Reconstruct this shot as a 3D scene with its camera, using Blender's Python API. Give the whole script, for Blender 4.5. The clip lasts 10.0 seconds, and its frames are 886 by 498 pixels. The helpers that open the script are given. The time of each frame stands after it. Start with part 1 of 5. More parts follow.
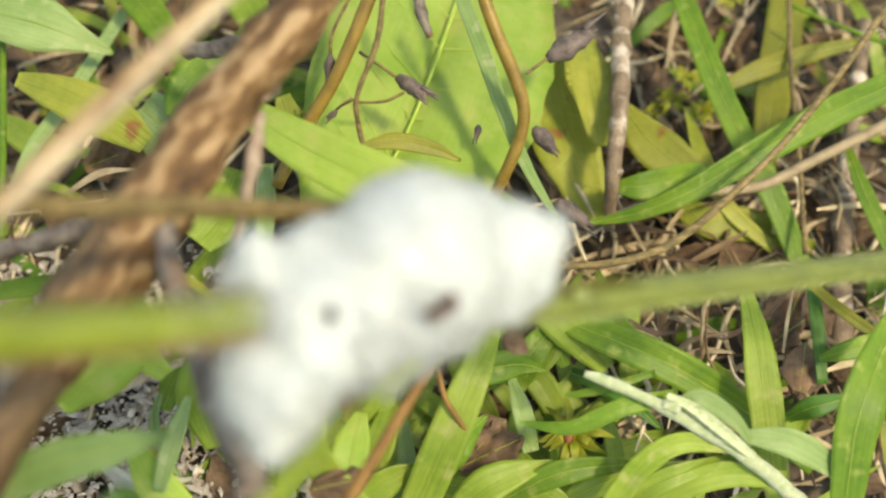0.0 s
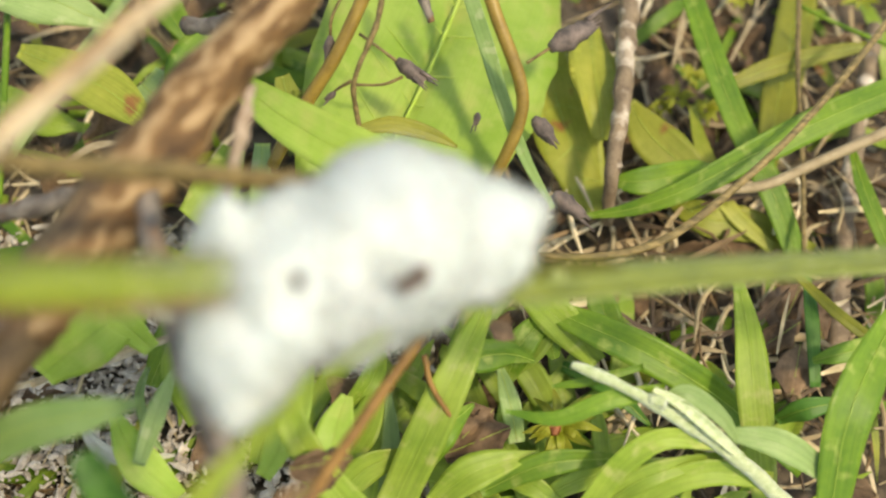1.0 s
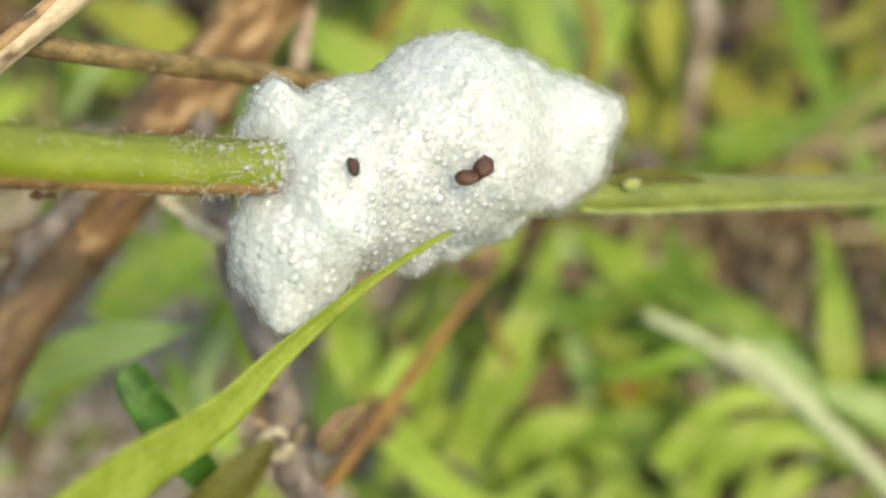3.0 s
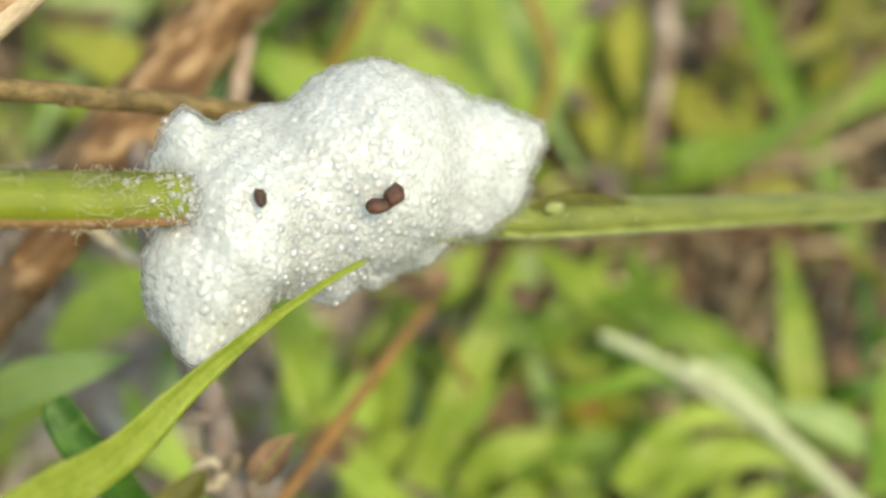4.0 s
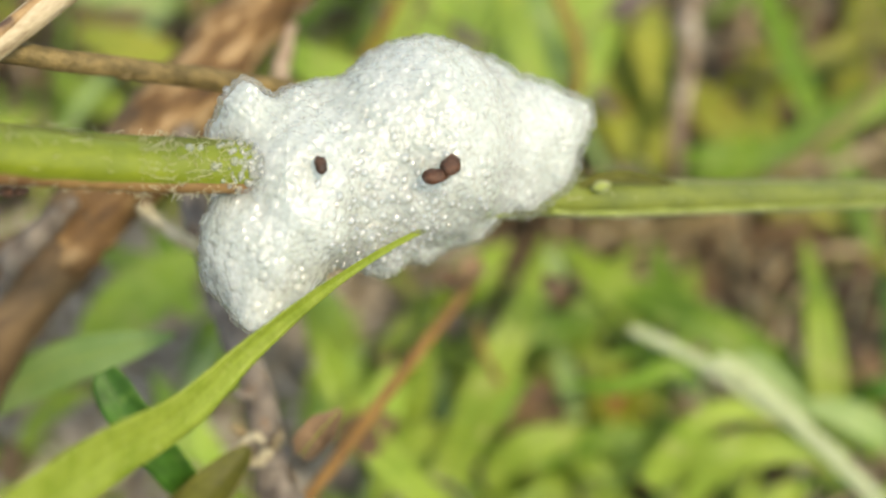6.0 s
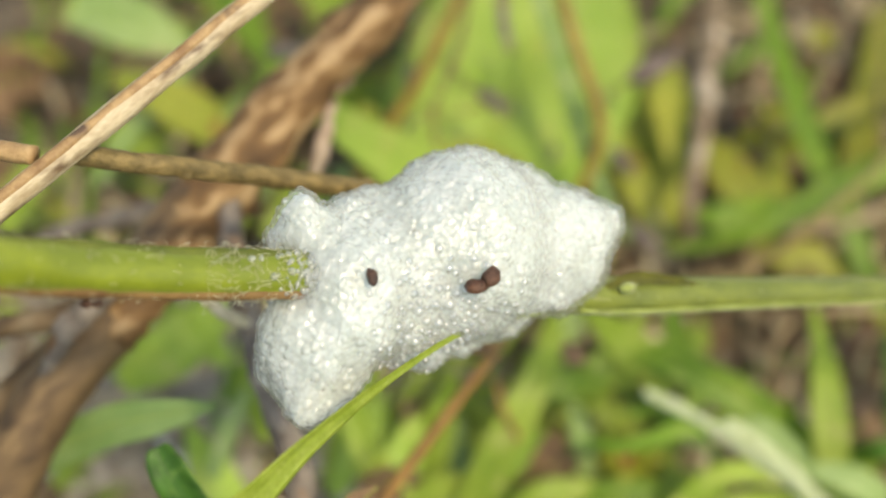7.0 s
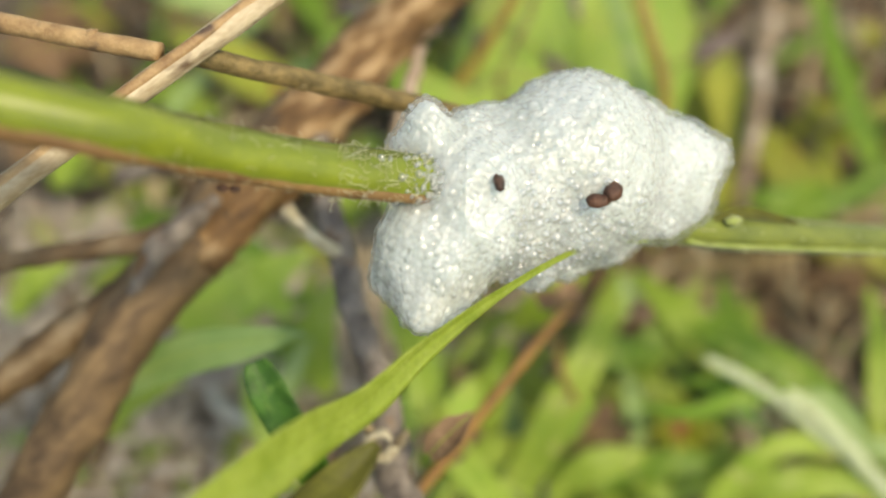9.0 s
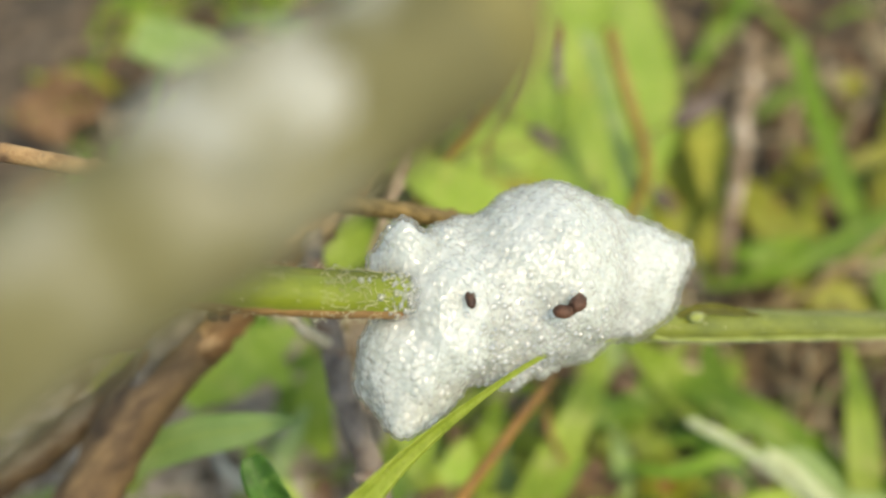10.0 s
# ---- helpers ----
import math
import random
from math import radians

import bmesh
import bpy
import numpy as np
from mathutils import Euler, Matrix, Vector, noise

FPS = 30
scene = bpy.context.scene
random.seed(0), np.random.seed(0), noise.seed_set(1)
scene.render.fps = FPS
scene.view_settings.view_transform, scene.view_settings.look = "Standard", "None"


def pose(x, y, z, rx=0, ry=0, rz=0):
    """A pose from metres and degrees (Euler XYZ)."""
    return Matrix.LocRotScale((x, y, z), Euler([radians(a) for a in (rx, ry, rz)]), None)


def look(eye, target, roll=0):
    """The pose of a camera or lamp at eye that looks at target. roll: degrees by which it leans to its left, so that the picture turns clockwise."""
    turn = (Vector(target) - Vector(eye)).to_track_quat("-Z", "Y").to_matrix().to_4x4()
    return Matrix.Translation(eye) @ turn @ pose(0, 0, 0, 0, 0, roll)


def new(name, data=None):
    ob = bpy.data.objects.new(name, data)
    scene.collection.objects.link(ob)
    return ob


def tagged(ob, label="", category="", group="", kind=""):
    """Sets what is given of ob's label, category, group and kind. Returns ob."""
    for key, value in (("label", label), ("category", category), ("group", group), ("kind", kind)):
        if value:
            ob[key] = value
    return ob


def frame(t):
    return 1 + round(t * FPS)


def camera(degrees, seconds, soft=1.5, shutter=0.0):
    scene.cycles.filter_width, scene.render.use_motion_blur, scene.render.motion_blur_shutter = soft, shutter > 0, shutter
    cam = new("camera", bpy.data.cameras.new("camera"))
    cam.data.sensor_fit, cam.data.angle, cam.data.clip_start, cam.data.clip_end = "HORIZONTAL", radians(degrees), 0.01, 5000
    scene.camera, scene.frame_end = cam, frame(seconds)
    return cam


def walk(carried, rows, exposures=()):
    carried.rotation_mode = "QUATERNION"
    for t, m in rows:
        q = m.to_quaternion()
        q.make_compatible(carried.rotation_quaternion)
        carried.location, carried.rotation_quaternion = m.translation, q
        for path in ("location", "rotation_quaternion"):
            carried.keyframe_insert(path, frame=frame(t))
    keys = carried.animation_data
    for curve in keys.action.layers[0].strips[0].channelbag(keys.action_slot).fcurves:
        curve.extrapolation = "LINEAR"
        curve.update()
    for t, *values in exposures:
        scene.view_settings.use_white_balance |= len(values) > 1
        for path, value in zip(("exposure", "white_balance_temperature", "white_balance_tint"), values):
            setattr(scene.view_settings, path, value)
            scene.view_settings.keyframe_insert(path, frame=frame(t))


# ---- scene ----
from mathutils import kdtree

MM = 0.001
DEGREES = 40

# ---- camera ----
cam = camera(DEGREES, 10.0, soft=2.3)
PATH = [  # seconds, place in millimetres, turn in degrees
    (0, -5.31, -81.46, 158.20, 29.79, -1.88, -4.63),
    (0.1, -6.61, -84.03, 156.88, 29.78, -1.81, -4.38),
    (0.2, -3.99, -85.69, 156.09, 29.77, -1.75, -4.13),
    (0.3, -2.00, -84.36, 157.03, 29.77, -1.68, -3.88),
    (0.4, -1.36, -82.62, 158.20, 29.76, -1.61, -3.63),
    (0.5, -0.62, -81.83, 158.83, 29.75, -1.55, -3.38),
    (0.6, -2.91, -81.18, 158.89, 29.77, -1.69, -3.17),
    (0.7, -2.81, -81.21, 158.56, 29.78, -1.84, -2.96),
    (0.8, -1.56, -83.13, 157.15, 29.80, -1.98, -2.75),
    (0.9, -1.60, -83.27, 156.75, 29.81, -2.12, -2.54),
    (1, -2.32, -83.02, 156.58, 29.83, -2.27, -2.33),
    (1.1, -2.06, -83.03, 156.31, 29.81, -2.05, -2.27),
    (1.2, -1.16, -83.30, 155.89, 29.79, -1.83, -2.21),
    (1.3, 0.02, -83.57, 155.46, 29.77, -1.62, -2.14),
    (1.4, 1.34, -84.13, 154.87, 29.76, -1.40, -2.08),
    (1.5, 1.59, -84.70, 154.28, 29.74, -1.18, -2.02),
    (1.6, 0.80, -85.57, 153.16, 29.59, -1.18, -1.92),
    (1.7, -0.14, -85.10, 152.82, 29.44, -1.17, -1.82),
    (1.8, -2.25, -84.75, 152.41, 29.28, -1.16, -1.72),
    (1.9, -4.02, -84.90, 151.72, 29.13, -1.15, -1.62),
    (2, -6.63, -85.78, 150.59, 28.98, -1.14, -1.52),
    (2.2, -8.27, -84.06, 151.95, 29.18, -0.66, -1.28),
    (2.4, -6.38, -83.11, 152.87, 29.38, -0.18, -1.04),
    (2.5, -4.67, -83.68, 152.72, 29.48, 0.06, -0.91),
    (2.6, -3.57, -84.81, 151.47, 29.69, 0.11, -0.77),
    (2.8, -3.79, -87.24, 148.87, 30.12, 0.22, -0.48),
    (3, -1.73, -87.06, 147.77, 30.56, 0.33, -0.19),
    (4.3, 4.50, -86.49, 148.20, 31.38, 1.59, -0.94),
    (4.5, 2.83, -86.47, 150.41, 31.34, 1.72, -0.33),
    (4.6, 5.34, -86.65, 150.56, 31.33, 1.96, -0.08),
    (4.9, 14.57, -86.42, 151.44, 31.31, 2.68, 0.70),
    (5, 14.87, -86.22, 151.81, 31.31, 2.92, 0.96),
    (5.2, 10.87, -89.71, 148.62, 32.29, 2.43, 0.48),
    (6.3, 0.16, -90.10, 147.12, 32.70, 0.61, -0.52),
    (6.5, -1.87, -90.97, 147.30, 33.09, 0.28, -0.03),
    (6.6, -4.39, -91.71, 148.12, 32.94, 0.25, 0.16),
    (6.9, -5.44, -87.89, 154.06, 32.48, 0.15, 0.73),
    (7, -1.86, -86.77, 155.95, 32.32, 0.11, 0.92),
    (7.2, -0.29, -89.20, 156.43, 32.61, -0.19, 1.53),
    (7.5, -2.66, -91.13, 158.12, 33.03, -0.66, 2.45),
    (7.8, -5.30, -89.31, 159.52, 32.71, -0.26, 2.28),
    (8, -2.18, -89.60, 159.58, 32.51, -0.00, 2.17),
    (8.1, -3.25, -89.54, 158.94, 32.58, -0.08, 2.12),
    (8.5, -7.88, -92.37, 154.58, 32.88, -0.38, 1.91),
    (8.9, -10.60, -91.30, 153.35, 33.41, -1.46, 2.50),
    (9, -10.70, -93.65, 151.53, 33.54, -1.73, 2.64),
    (9.1, -11.97, -94.40, 151.87, 33.48, -1.81, 2.55),
    (9.2, -14.07, -93.66, 153.06, 33.41, -1.88, 2.46),
    (9.3, -14.99, -92.17, 154.68, 33.35, -1.96, 2.37),
    (9.4, -14.95, -90.69, 156.31, 33.28, -2.04, 2.28),
    (9.5, -14.64, -89.64, 157.68, 33.21, -2.11, 2.18),
    (9.6, -14.23, -87.80, 159.56, 33.35, -1.84, 2.16),
    (9.7, -13.28, -87.94, 160.29, 33.49, -1.56, 2.14),
    (9.8, -10.50, -89.24, 160.36, 33.62, -1.28, 2.12),
    (9.9, -8.52, -89.92, 160.77, 33.76, -1.00, 2.10),
    (10, -8.54, -90.85, 161.05, 33.89, -0.72, 2.08),
]
EXPOSURE = ((0, 1.32), (1.5, 1.32), (2.2, 1.27), (5.2, 1.22), (7.0, 1.16), (10, 1.14))
walk(cam, [(t, pose(x * MM, y * MM, z * MM, rx, ry, rz)) for t, x, y, z, rx, ry, rz in PATH],
     exposures=[(t, stops, 9250, 5) for t, stops in EXPOSURE])
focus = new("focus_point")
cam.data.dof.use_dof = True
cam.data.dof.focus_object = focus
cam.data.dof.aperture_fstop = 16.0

# ---- world and sun ----
SUN_UP, SUN_ROUND = radians(62), radians(128)
world = bpy.data.worlds.new("sky")
scene.world = world
world.use_nodes = True
sky = world.node_tree.nodes.new("ShaderNodeTexSky")
sky.sky_type, sky.sun_disc = "NISHITA", False
sky.sun_elevation, sky.sun_rotation = SUN_UP, SUN_ROUND
world.node_tree.links.new(sky.outputs[0], world.node_tree.nodes["Background"].inputs[0])
world.node_tree.nodes["Background"].inputs[1].default_value = 0.15
sun = new("sun", bpy.data.lights.new("sun", "SUN"))
sun.data.energy, sun.data.angle, sun.data.color = 1.3, radians(6), (1.0, 0.95, 0.88)
way = Vector((math.sin(SUN_ROUND) * math.cos(SUN_UP), math.cos(SUN_ROUND) * math.cos(SUN_UP), math.sin(SUN_UP)))
sun.matrix_world = look(way * 5, (0, 0, 0))


# ---- materials ----
def material(name, dark, light, size=2.0, rough=0.5, stretch=(1, 1, 1), bump=0.2, through_light=0.0, sheen=0.0, coat=0.0,
             spots=None, spot_size=3.0, vary=0.12, spec=0.5, spot_edge=(0.58, 0.68), along=None, mixed=None):
    """Two colours mixed by a fine and a coarse noise (size: the coarse one, in millimetres), with relief, and with spots if asked."""
    m = bpy.data.materials.new(name)
    m.use_nodes = True
    n, link = m.node_tree.nodes, m.node_tree.links.new
    b = n["Principled BSDF"]
    b.inputs["Roughness"].default_value = rough
    b.inputs["Specular IOR Level"].default_value = spec
    b.inputs["Sheen Weight"].default_value = sheen
    b.inputs["Coat Weight"].default_value = coat
    b.inputs["Coat Roughness"].default_value = 0.25
    co, mp = n.new("ShaderNodeTexCoord"), n.new("ShaderNodeMapping")
    link(co.outputs["Object"], mp.inputs["Vector"])
    mp.inputs["Scale"].default_value = stretch
    if along is not None:  # grain that runs this way round the upright axis
        mp.vector_type = "TEXTURE"
        mp.inputs["Rotation"].default_value = (0, 0, radians(along))
        mp.inputs["Scale"].default_value = (2.6, 1, 1)
    coarse, fine = n.new("ShaderNodeTexNoise"), n.new("ShaderNodeTexNoise")
    coarse.inputs["Scale"].default_value, fine.inputs["Scale"].default_value = 1000 / size, 7000 / size
    coarse.inputs["Detail"].default_value = 3
    fine.inputs["Detail"].default_value = 4
    for node in (coarse, fine):
        link(mp.outputs[0], node.inputs["Vector"])
    add = n.new("ShaderNodeMath")
    add.operation = "MULTIPLY_ADD"
    add.inputs[1].default_value = 0.35
    link(fine.outputs[0], add.inputs[0]), link(coarse.outputs[0], add.inputs[2])
    ramp = n.new("ShaderNodeValToRGB")
    ramp.color_ramp.elements[0].position, ramp.color_ramp.elements[1].position = 0.45, 0.92
    ramp.color_ramp.elements[0].color, ramp.color_ramp.elements[1].color = (*dark, 1), (*light, 1)
    link(add.outputs[0], ramp.inputs[0])
    colour = ramp.outputs[0]
    if spots:
        sn, sr, sm = n.new("ShaderNodeTexNoise"), n.new("ShaderNodeValToRGB"), n.new("ShaderNodeMixRGB")
        sn.inputs["Scale"].default_value, sn.inputs["Detail"].default_value = 1000 / spot_size, 5
        link(mp.outputs[0], sn.inputs["Vector"])
        sr.color_ramp.elements[0].position, sr.color_ramp.elements[1].position = spot_edge
        link(sn.outputs[0], sr.inputs[0]), link(sr.outputs[0], sm.inputs[0]), link(colour, sm.inputs[1])
        sm.inputs[2].default_value = (*spots, 1)
        colour = sm.outputs[0]
    if mixed:  # bits that differ from one another
        geo, bits, blend = n.new("ShaderNodeNewGeometry"), n.new("ShaderNodeValToRGB"), n.new("ShaderNodeMixRGB")
        bits.color_ramp.interpolation = "CONSTANT"
        while len(bits.color_ramp.elements) < len(mixed):
            bits.color_ramp.elements.new(0.5)
        for k, tone in enumerate(mixed):
            bits.color_ramp.elements[k].position, bits.color_ramp.elements[k].color = k / len(mixed), (*tone, 1)
        blend.blend_type, blend.inputs[0].default_value = "MULTIPLY", 1.0
        link(geo.outputs["Random Per Island"], bits.inputs[0])
        link(colour, blend.inputs[1]), link(bits.outputs[0], blend.inputs[2])
        colour = blend.outputs[0]
    info, hue, mul = n.new("ShaderNodeObjectInfo"), n.new("ShaderNodeHueSaturation"), n.new("ShaderNodeMapRange")
    mul.inputs["To Min"].default_value, mul.inputs["To Max"].default_value = 1 - vary, 1 + vary
    link(info.outputs["Random"], mul.inputs["Value"]), link(mul.outputs[0], hue.inputs["Value"]), link(colour, hue.inputs["Color"])
    colour = hue.outputs[0]
    link(colour, b.inputs["Base Color"])
    if bump:
        bp = n.new("ShaderNodeBump")
        bp.inputs["Strength"].default_value, bp.inputs["Distance"].default_value = bump, 0.0004
        link(add.outputs[0], bp.inputs["Height"]), link(bp.outputs[0], b.inputs["Normal"])
    if through_light:
        tl, mix = n.new("ShaderNodeBsdfTranslucent"), n.new("ShaderNodeMixShader")
        link(colour, tl.inputs["Color"])
        mix.inputs[0].default_value = through_light
        link(b.outputs[0], mix.inputs[1]), link(tl.outputs[0], mix.inputs[2])
        link(mix.outputs[0], n["Material Output"].inputs[0])
    return m


LEAFY = []


def leaf_material(name, dark, light, lines=0.13, **more):
    """A leaf's skin: with fine veins that run along the blade, and paler and darker stretches."""
    m = material(name, dark, light, **{**dict(size=5.0, rough=0.45, through_light=0.3, bump=0.3, spec=0.35), **more})
    n, link = m.node_tree.nodes, m.node_tree.links.new
    at, mp, grain, tone, mix = n.new("ShaderNodeAttribute"), n.new("ShaderNodeMapping"), n.new("ShaderNodeTexNoise"), n.new("ShaderNodeMapRange"), n.new("ShaderNodeMixRGB")
    at.attribute_name = "blade"
    mp.inputs["Scale"].default_value = (3.2, 0.07, 1)
    grain.inputs["Scale"].default_value, grain.inputs["Detail"].default_value = 1.0, 4
    tone.inputs["From Min"].default_value, tone.inputs["From Max"].default_value = 0.3, 0.7
    tone.inputs["To Min"].default_value, tone.inputs["To Max"].default_value = 1 - lines, 1 + lines
    mix.blend_type, mix.inputs[0].default_value = "MULTIPLY", 1.0
    link(at.outputs["Vector"], mp.inputs["Vector"]), link(mp.outputs[0], grain.inputs["Vector"]), link(grain.outputs[0], tone.inputs["Value"])
    b = n["Principled BSDF"]
    hue = b.inputs["Base Color"].links[0].from_socket
    link(hue, mix.inputs[1]), link(tone.outputs[0], mix.inputs[2])
    for node in n:
        if node.bl_idname == "ShaderNodeBsdfTranslucent":
            link(mix.outputs[0], node.inputs["Color"])
    link(mix.outputs[0], b.inputs["Base Color"])
    relief = n.new("ShaderNodeBump")
    relief.inputs["Strength"].default_value, relief.inputs["Distance"].default_value = 0.25, 0.0003
    link(grain.outputs[0], relief.inputs["Height"])
    if b.inputs["Normal"].links:
        link(b.inputs["Normal"].links[0].from_socket, relief.inputs["Normal"])
    link(relief.outputs[0], b.inputs["Normal"])
    LEAFY.append(m)
    return m


def bubble_material(name, shine, rough, cloudy, rim_shine=0.05):
    """Thin wet film: mostly clear, faintly milky, with gloss that grows towards the rim and differs from bubble to bubble."""
    m = bpy.data.materials.new(name)
    m.use_nodes = True
    n, link = m.node_tree.nodes, m.node_tree.links.new
    clear, milk, gloss = n.new("ShaderNodeBsdfTransparent"), n.new("ShaderNodeBsdfDiffuse"), n.new("ShaderNodeBsdfGlossy")
    milk.inputs[0].default_value = (0.70, 0.73, 0.71, 1)
    co, cells, spread = n.new("ShaderNodeTexCoord"), n.new("ShaderNodeTexVoronoi"), n.new("ShaderNodeMapRange")
    cells.inputs["Scale"].default_value = 2300
    spread.inputs["To Min"].default_value, spread.inputs["To Max"].default_value = rough
    link(co.outputs["Object"], cells.inputs["Vector"]), link(cells.outputs["Color"], spread.inputs["Value"])
    link(spread.outputs[0], gloss.inputs["Roughness"])
    a, b, half = n.new("ShaderNodeMixShader"), n.new("ShaderNodeMixShader"), n.new("ShaderNodeMixShader")
    back = n.new("ShaderNodeBsdfTranslucent")
    back.inputs[0].default_value = milk.inputs[0].default_value
    link(milk.outputs[0], half.inputs[1]), link(back.outputs[0], half.inputs[2])
    rim, square, power = n.new("ShaderNodeLayerWeight"), n.new("ShaderNodeMath"), n.new("ShaderNodeMath")
    a.inputs[0].default_value = cloudy
    rim.inputs[0].default_value = 0.5
    square.operation, power.operation = "POWER", "MULTIPLY_ADD"
    square.inputs[1].default_value = 2.0
    power.inputs[1].default_value, power.inputs[2].default_value = rim_shine, shine
    link(rim.outputs["Facing"], square.inputs[0]), link(square.outputs[0], power.inputs[0])
    link(clear.outputs[0], a.inputs[1]), link(half.outputs[0], a.inputs[2])
    link(power.outputs[0], b.inputs[0]), link(a.outputs[0], b.inputs[1]), link(gloss.outputs[0], b.inputs[2])
    link(b.outputs[0], n["Material Output"].inputs[0])
    return m


def foam_material():
    """The milky heart of the froth, under its bubbles."""
    m = bpy.data.materials.new("foam_white")
    m.use_nodes = True
    n, link = m.node_tree.nodes, m.node_tree.links.new
    b = n["Principled BSDF"]
    b.inputs["Subsurface Weight"].default_value = 1.0
    b.inputs["Subsurface Radius"].default_value = (0.9, 1.0, 1.0)
    b.inputs["Subsurface Scale"].default_value = 0.0032
    b.inputs["Roughness"].default_value = 0.5
    co, tint, shade = n.new("ShaderNodeTexCoord"), n.new("ShaderNodeTexNoise"), n.new("ShaderNodeValToRGB")
    tint.inputs["Scale"].default_value = 260
    link(co.outputs["Object"], tint.inputs["Vector"])
    shade.color_ramp.elements[0].position, shade.color_ramp.elements[1].position = 0.35, 0.65
    shade.color_ramp.elements[0].color, shade.color_ramp.elements[1].color = (0.505, 0.548, 0.515, 1), (0.58, 0.622, 0.61, 1)
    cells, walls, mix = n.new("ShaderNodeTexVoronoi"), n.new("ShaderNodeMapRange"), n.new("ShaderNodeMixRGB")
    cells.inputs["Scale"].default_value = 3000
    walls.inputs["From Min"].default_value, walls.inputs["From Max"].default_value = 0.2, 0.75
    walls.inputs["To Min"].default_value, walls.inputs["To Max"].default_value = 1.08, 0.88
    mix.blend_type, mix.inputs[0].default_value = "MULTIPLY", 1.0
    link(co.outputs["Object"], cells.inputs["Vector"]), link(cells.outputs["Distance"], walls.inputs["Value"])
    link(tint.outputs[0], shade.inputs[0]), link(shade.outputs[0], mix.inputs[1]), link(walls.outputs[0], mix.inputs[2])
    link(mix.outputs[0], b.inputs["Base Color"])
    return m


FOAM = foam_material()
FROTH = bubble_material("froth_film", 0.065, (0.06, 0.45), 0.22, 0.35)
BIG_BUBBLE = bubble_material("bubble_film_wet", 0.2, (0.08, 0.25), 0.08, 0.15)
CLOUDY_BUBBLE = bubble_material("bubble_film_cloudy", 0.08, (0.1, 0.3), 0.4, 0.25)
STEM = material("stem_green", (0.095, 0.13, 0.003), (0.195, 0.24, 0.012), size=2.5, rough=0.4, stretch=(0.25, 1, 1), sheen=0.15, vary=0)
STEM_PALE = material("stem_pale_green", (0.075, 0.10, 0.006), (0.165, 0.195, 0.02), size=1.5, rough=0.45, stretch=(0.25, 1, 1), sheen=0.2, vary=0)
# darker olive that puts the stem's shaded upper side into colour
SHADE_SIDE = material("stem_shade_olive", (0.065, 0.085, 0.004), (0.13, 0.15, 0.012), size=2.5, rough=0.5, vary=0)
RIDGE = material("stem_brown_ridge", (0.12, 0.055, 0.02), (0.30, 0.18, 0.065), size=3, rough=0.6, stretch=(0.3, 1, 1), vary=0)
HAIR = material("pale_hair", (0.62, 0.6, 0.4), (0.8, 0.78, 0.6), size=1, rough=0.35, bump=0, through_light=0.3)
BLADE = leaf_material("blade_green", (0.2, 0.28, 0.028), (0.34, 0.42, 0.072), size=1.6, bump=0.5, spots=(0.36, 0.42, 0.105), spot_size=0.5, spot_edge=(0.55, 0.8))
STRAW = material("straw", (0.30, 0.21, 0.11), (0.62, 0.52, 0.36), size=1.6, rough=0.5, bump=0.6, spots=(0.12, 0.07, 0.035), spot_size=3, spot_edge=(0.6, 0.68), along=47)
STRAW_PALE = material("straw_pale", (0.19, 0.14, 0.07), (0.40, 0.31, 0.19), size=3, rough=0.6, bump=0.4)
TWIG = material("twig_olive_brown", (0.07, 0.05, 0.012), (0.30, 0.21, 0.08), size=0.8, rough=0.6, bump=0.8, along=-8)
TWIG_PALE = material("twig_pale_brown", (0.22, 0.12, 0.05), (0.47, 0.31, 0.15), size=1.5, rough=0.6, bump=0.5, spots=(0.09, 0.05, 0.03), spot_size=3)
PALE_BARK = material("bark_pale", (0.22, 0.15, 0.10), (0.50, 0.40, 0.31), size=2.5, rough=0.8, bump=0.9)
BARK_DARK = material("bark_dark", (0.04, 0.022, 0.009), (0.16, 0.095, 0.038), size=2.6, rough=0.7, bump=1.0, spots=(0.20, 0.145, 0.085), spot_size=2.6, spot_edge=(0.52, 0.68), along=50)
BARK = material("bark_brown", (0.045, 0.02, 0.006), (0.28, 0.15, 0.052), size=1.9, rough=0.75, bump=1.0, spots=(0.38, 0.255, 0.135), spot_size=1.9, spot_edge=(0.5, 0.64), along=50)
BARK_TAN = material("bark_tan", (0.055, 0.03, 0.013), (0.25, 0.158, 0.075), size=2.0, rough=0.7, bump=1.0, spots=(0.065, 0.036, 0.016), spot_size=2.2, spot_edge=(0.53, 0.67), along=50)
GREY_BARK = material("bark_grey", (0.055, 0.042, 0.034), (0.27, 0.225, 0.185), size=2, rough=0.75, bump=1.0, spots=(0.16, 0.075, 0.025), spot_size=3, spot_edge=(0.56, 0.66))
DRY_STICK = material("stick_weathered", (0.09, 0.058, 0.034), (0.28, 0.205, 0.13), size=3, rough=0.75, bump=0.9, spots=(0.52, 0.44, 0.35), spot_size=4, spot_edge=(0.55, 0.66))
RUST = material("stalk_rust", (0.13, 0.06, 0.012), (0.28, 0.148, 0.035), size=3, rough=0.45)
OCHRE = material("stalk_ochre", (0.14, 0.085, 0.012), (0.29, 0.19, 0.035), size=3, rough=0.45)
DRY_BUD = material("bud_dry", (0.05, 0.04, 0.035), (0.20, 0.15, 0.13), size=1.5, rough=0.75, bump=0.8)
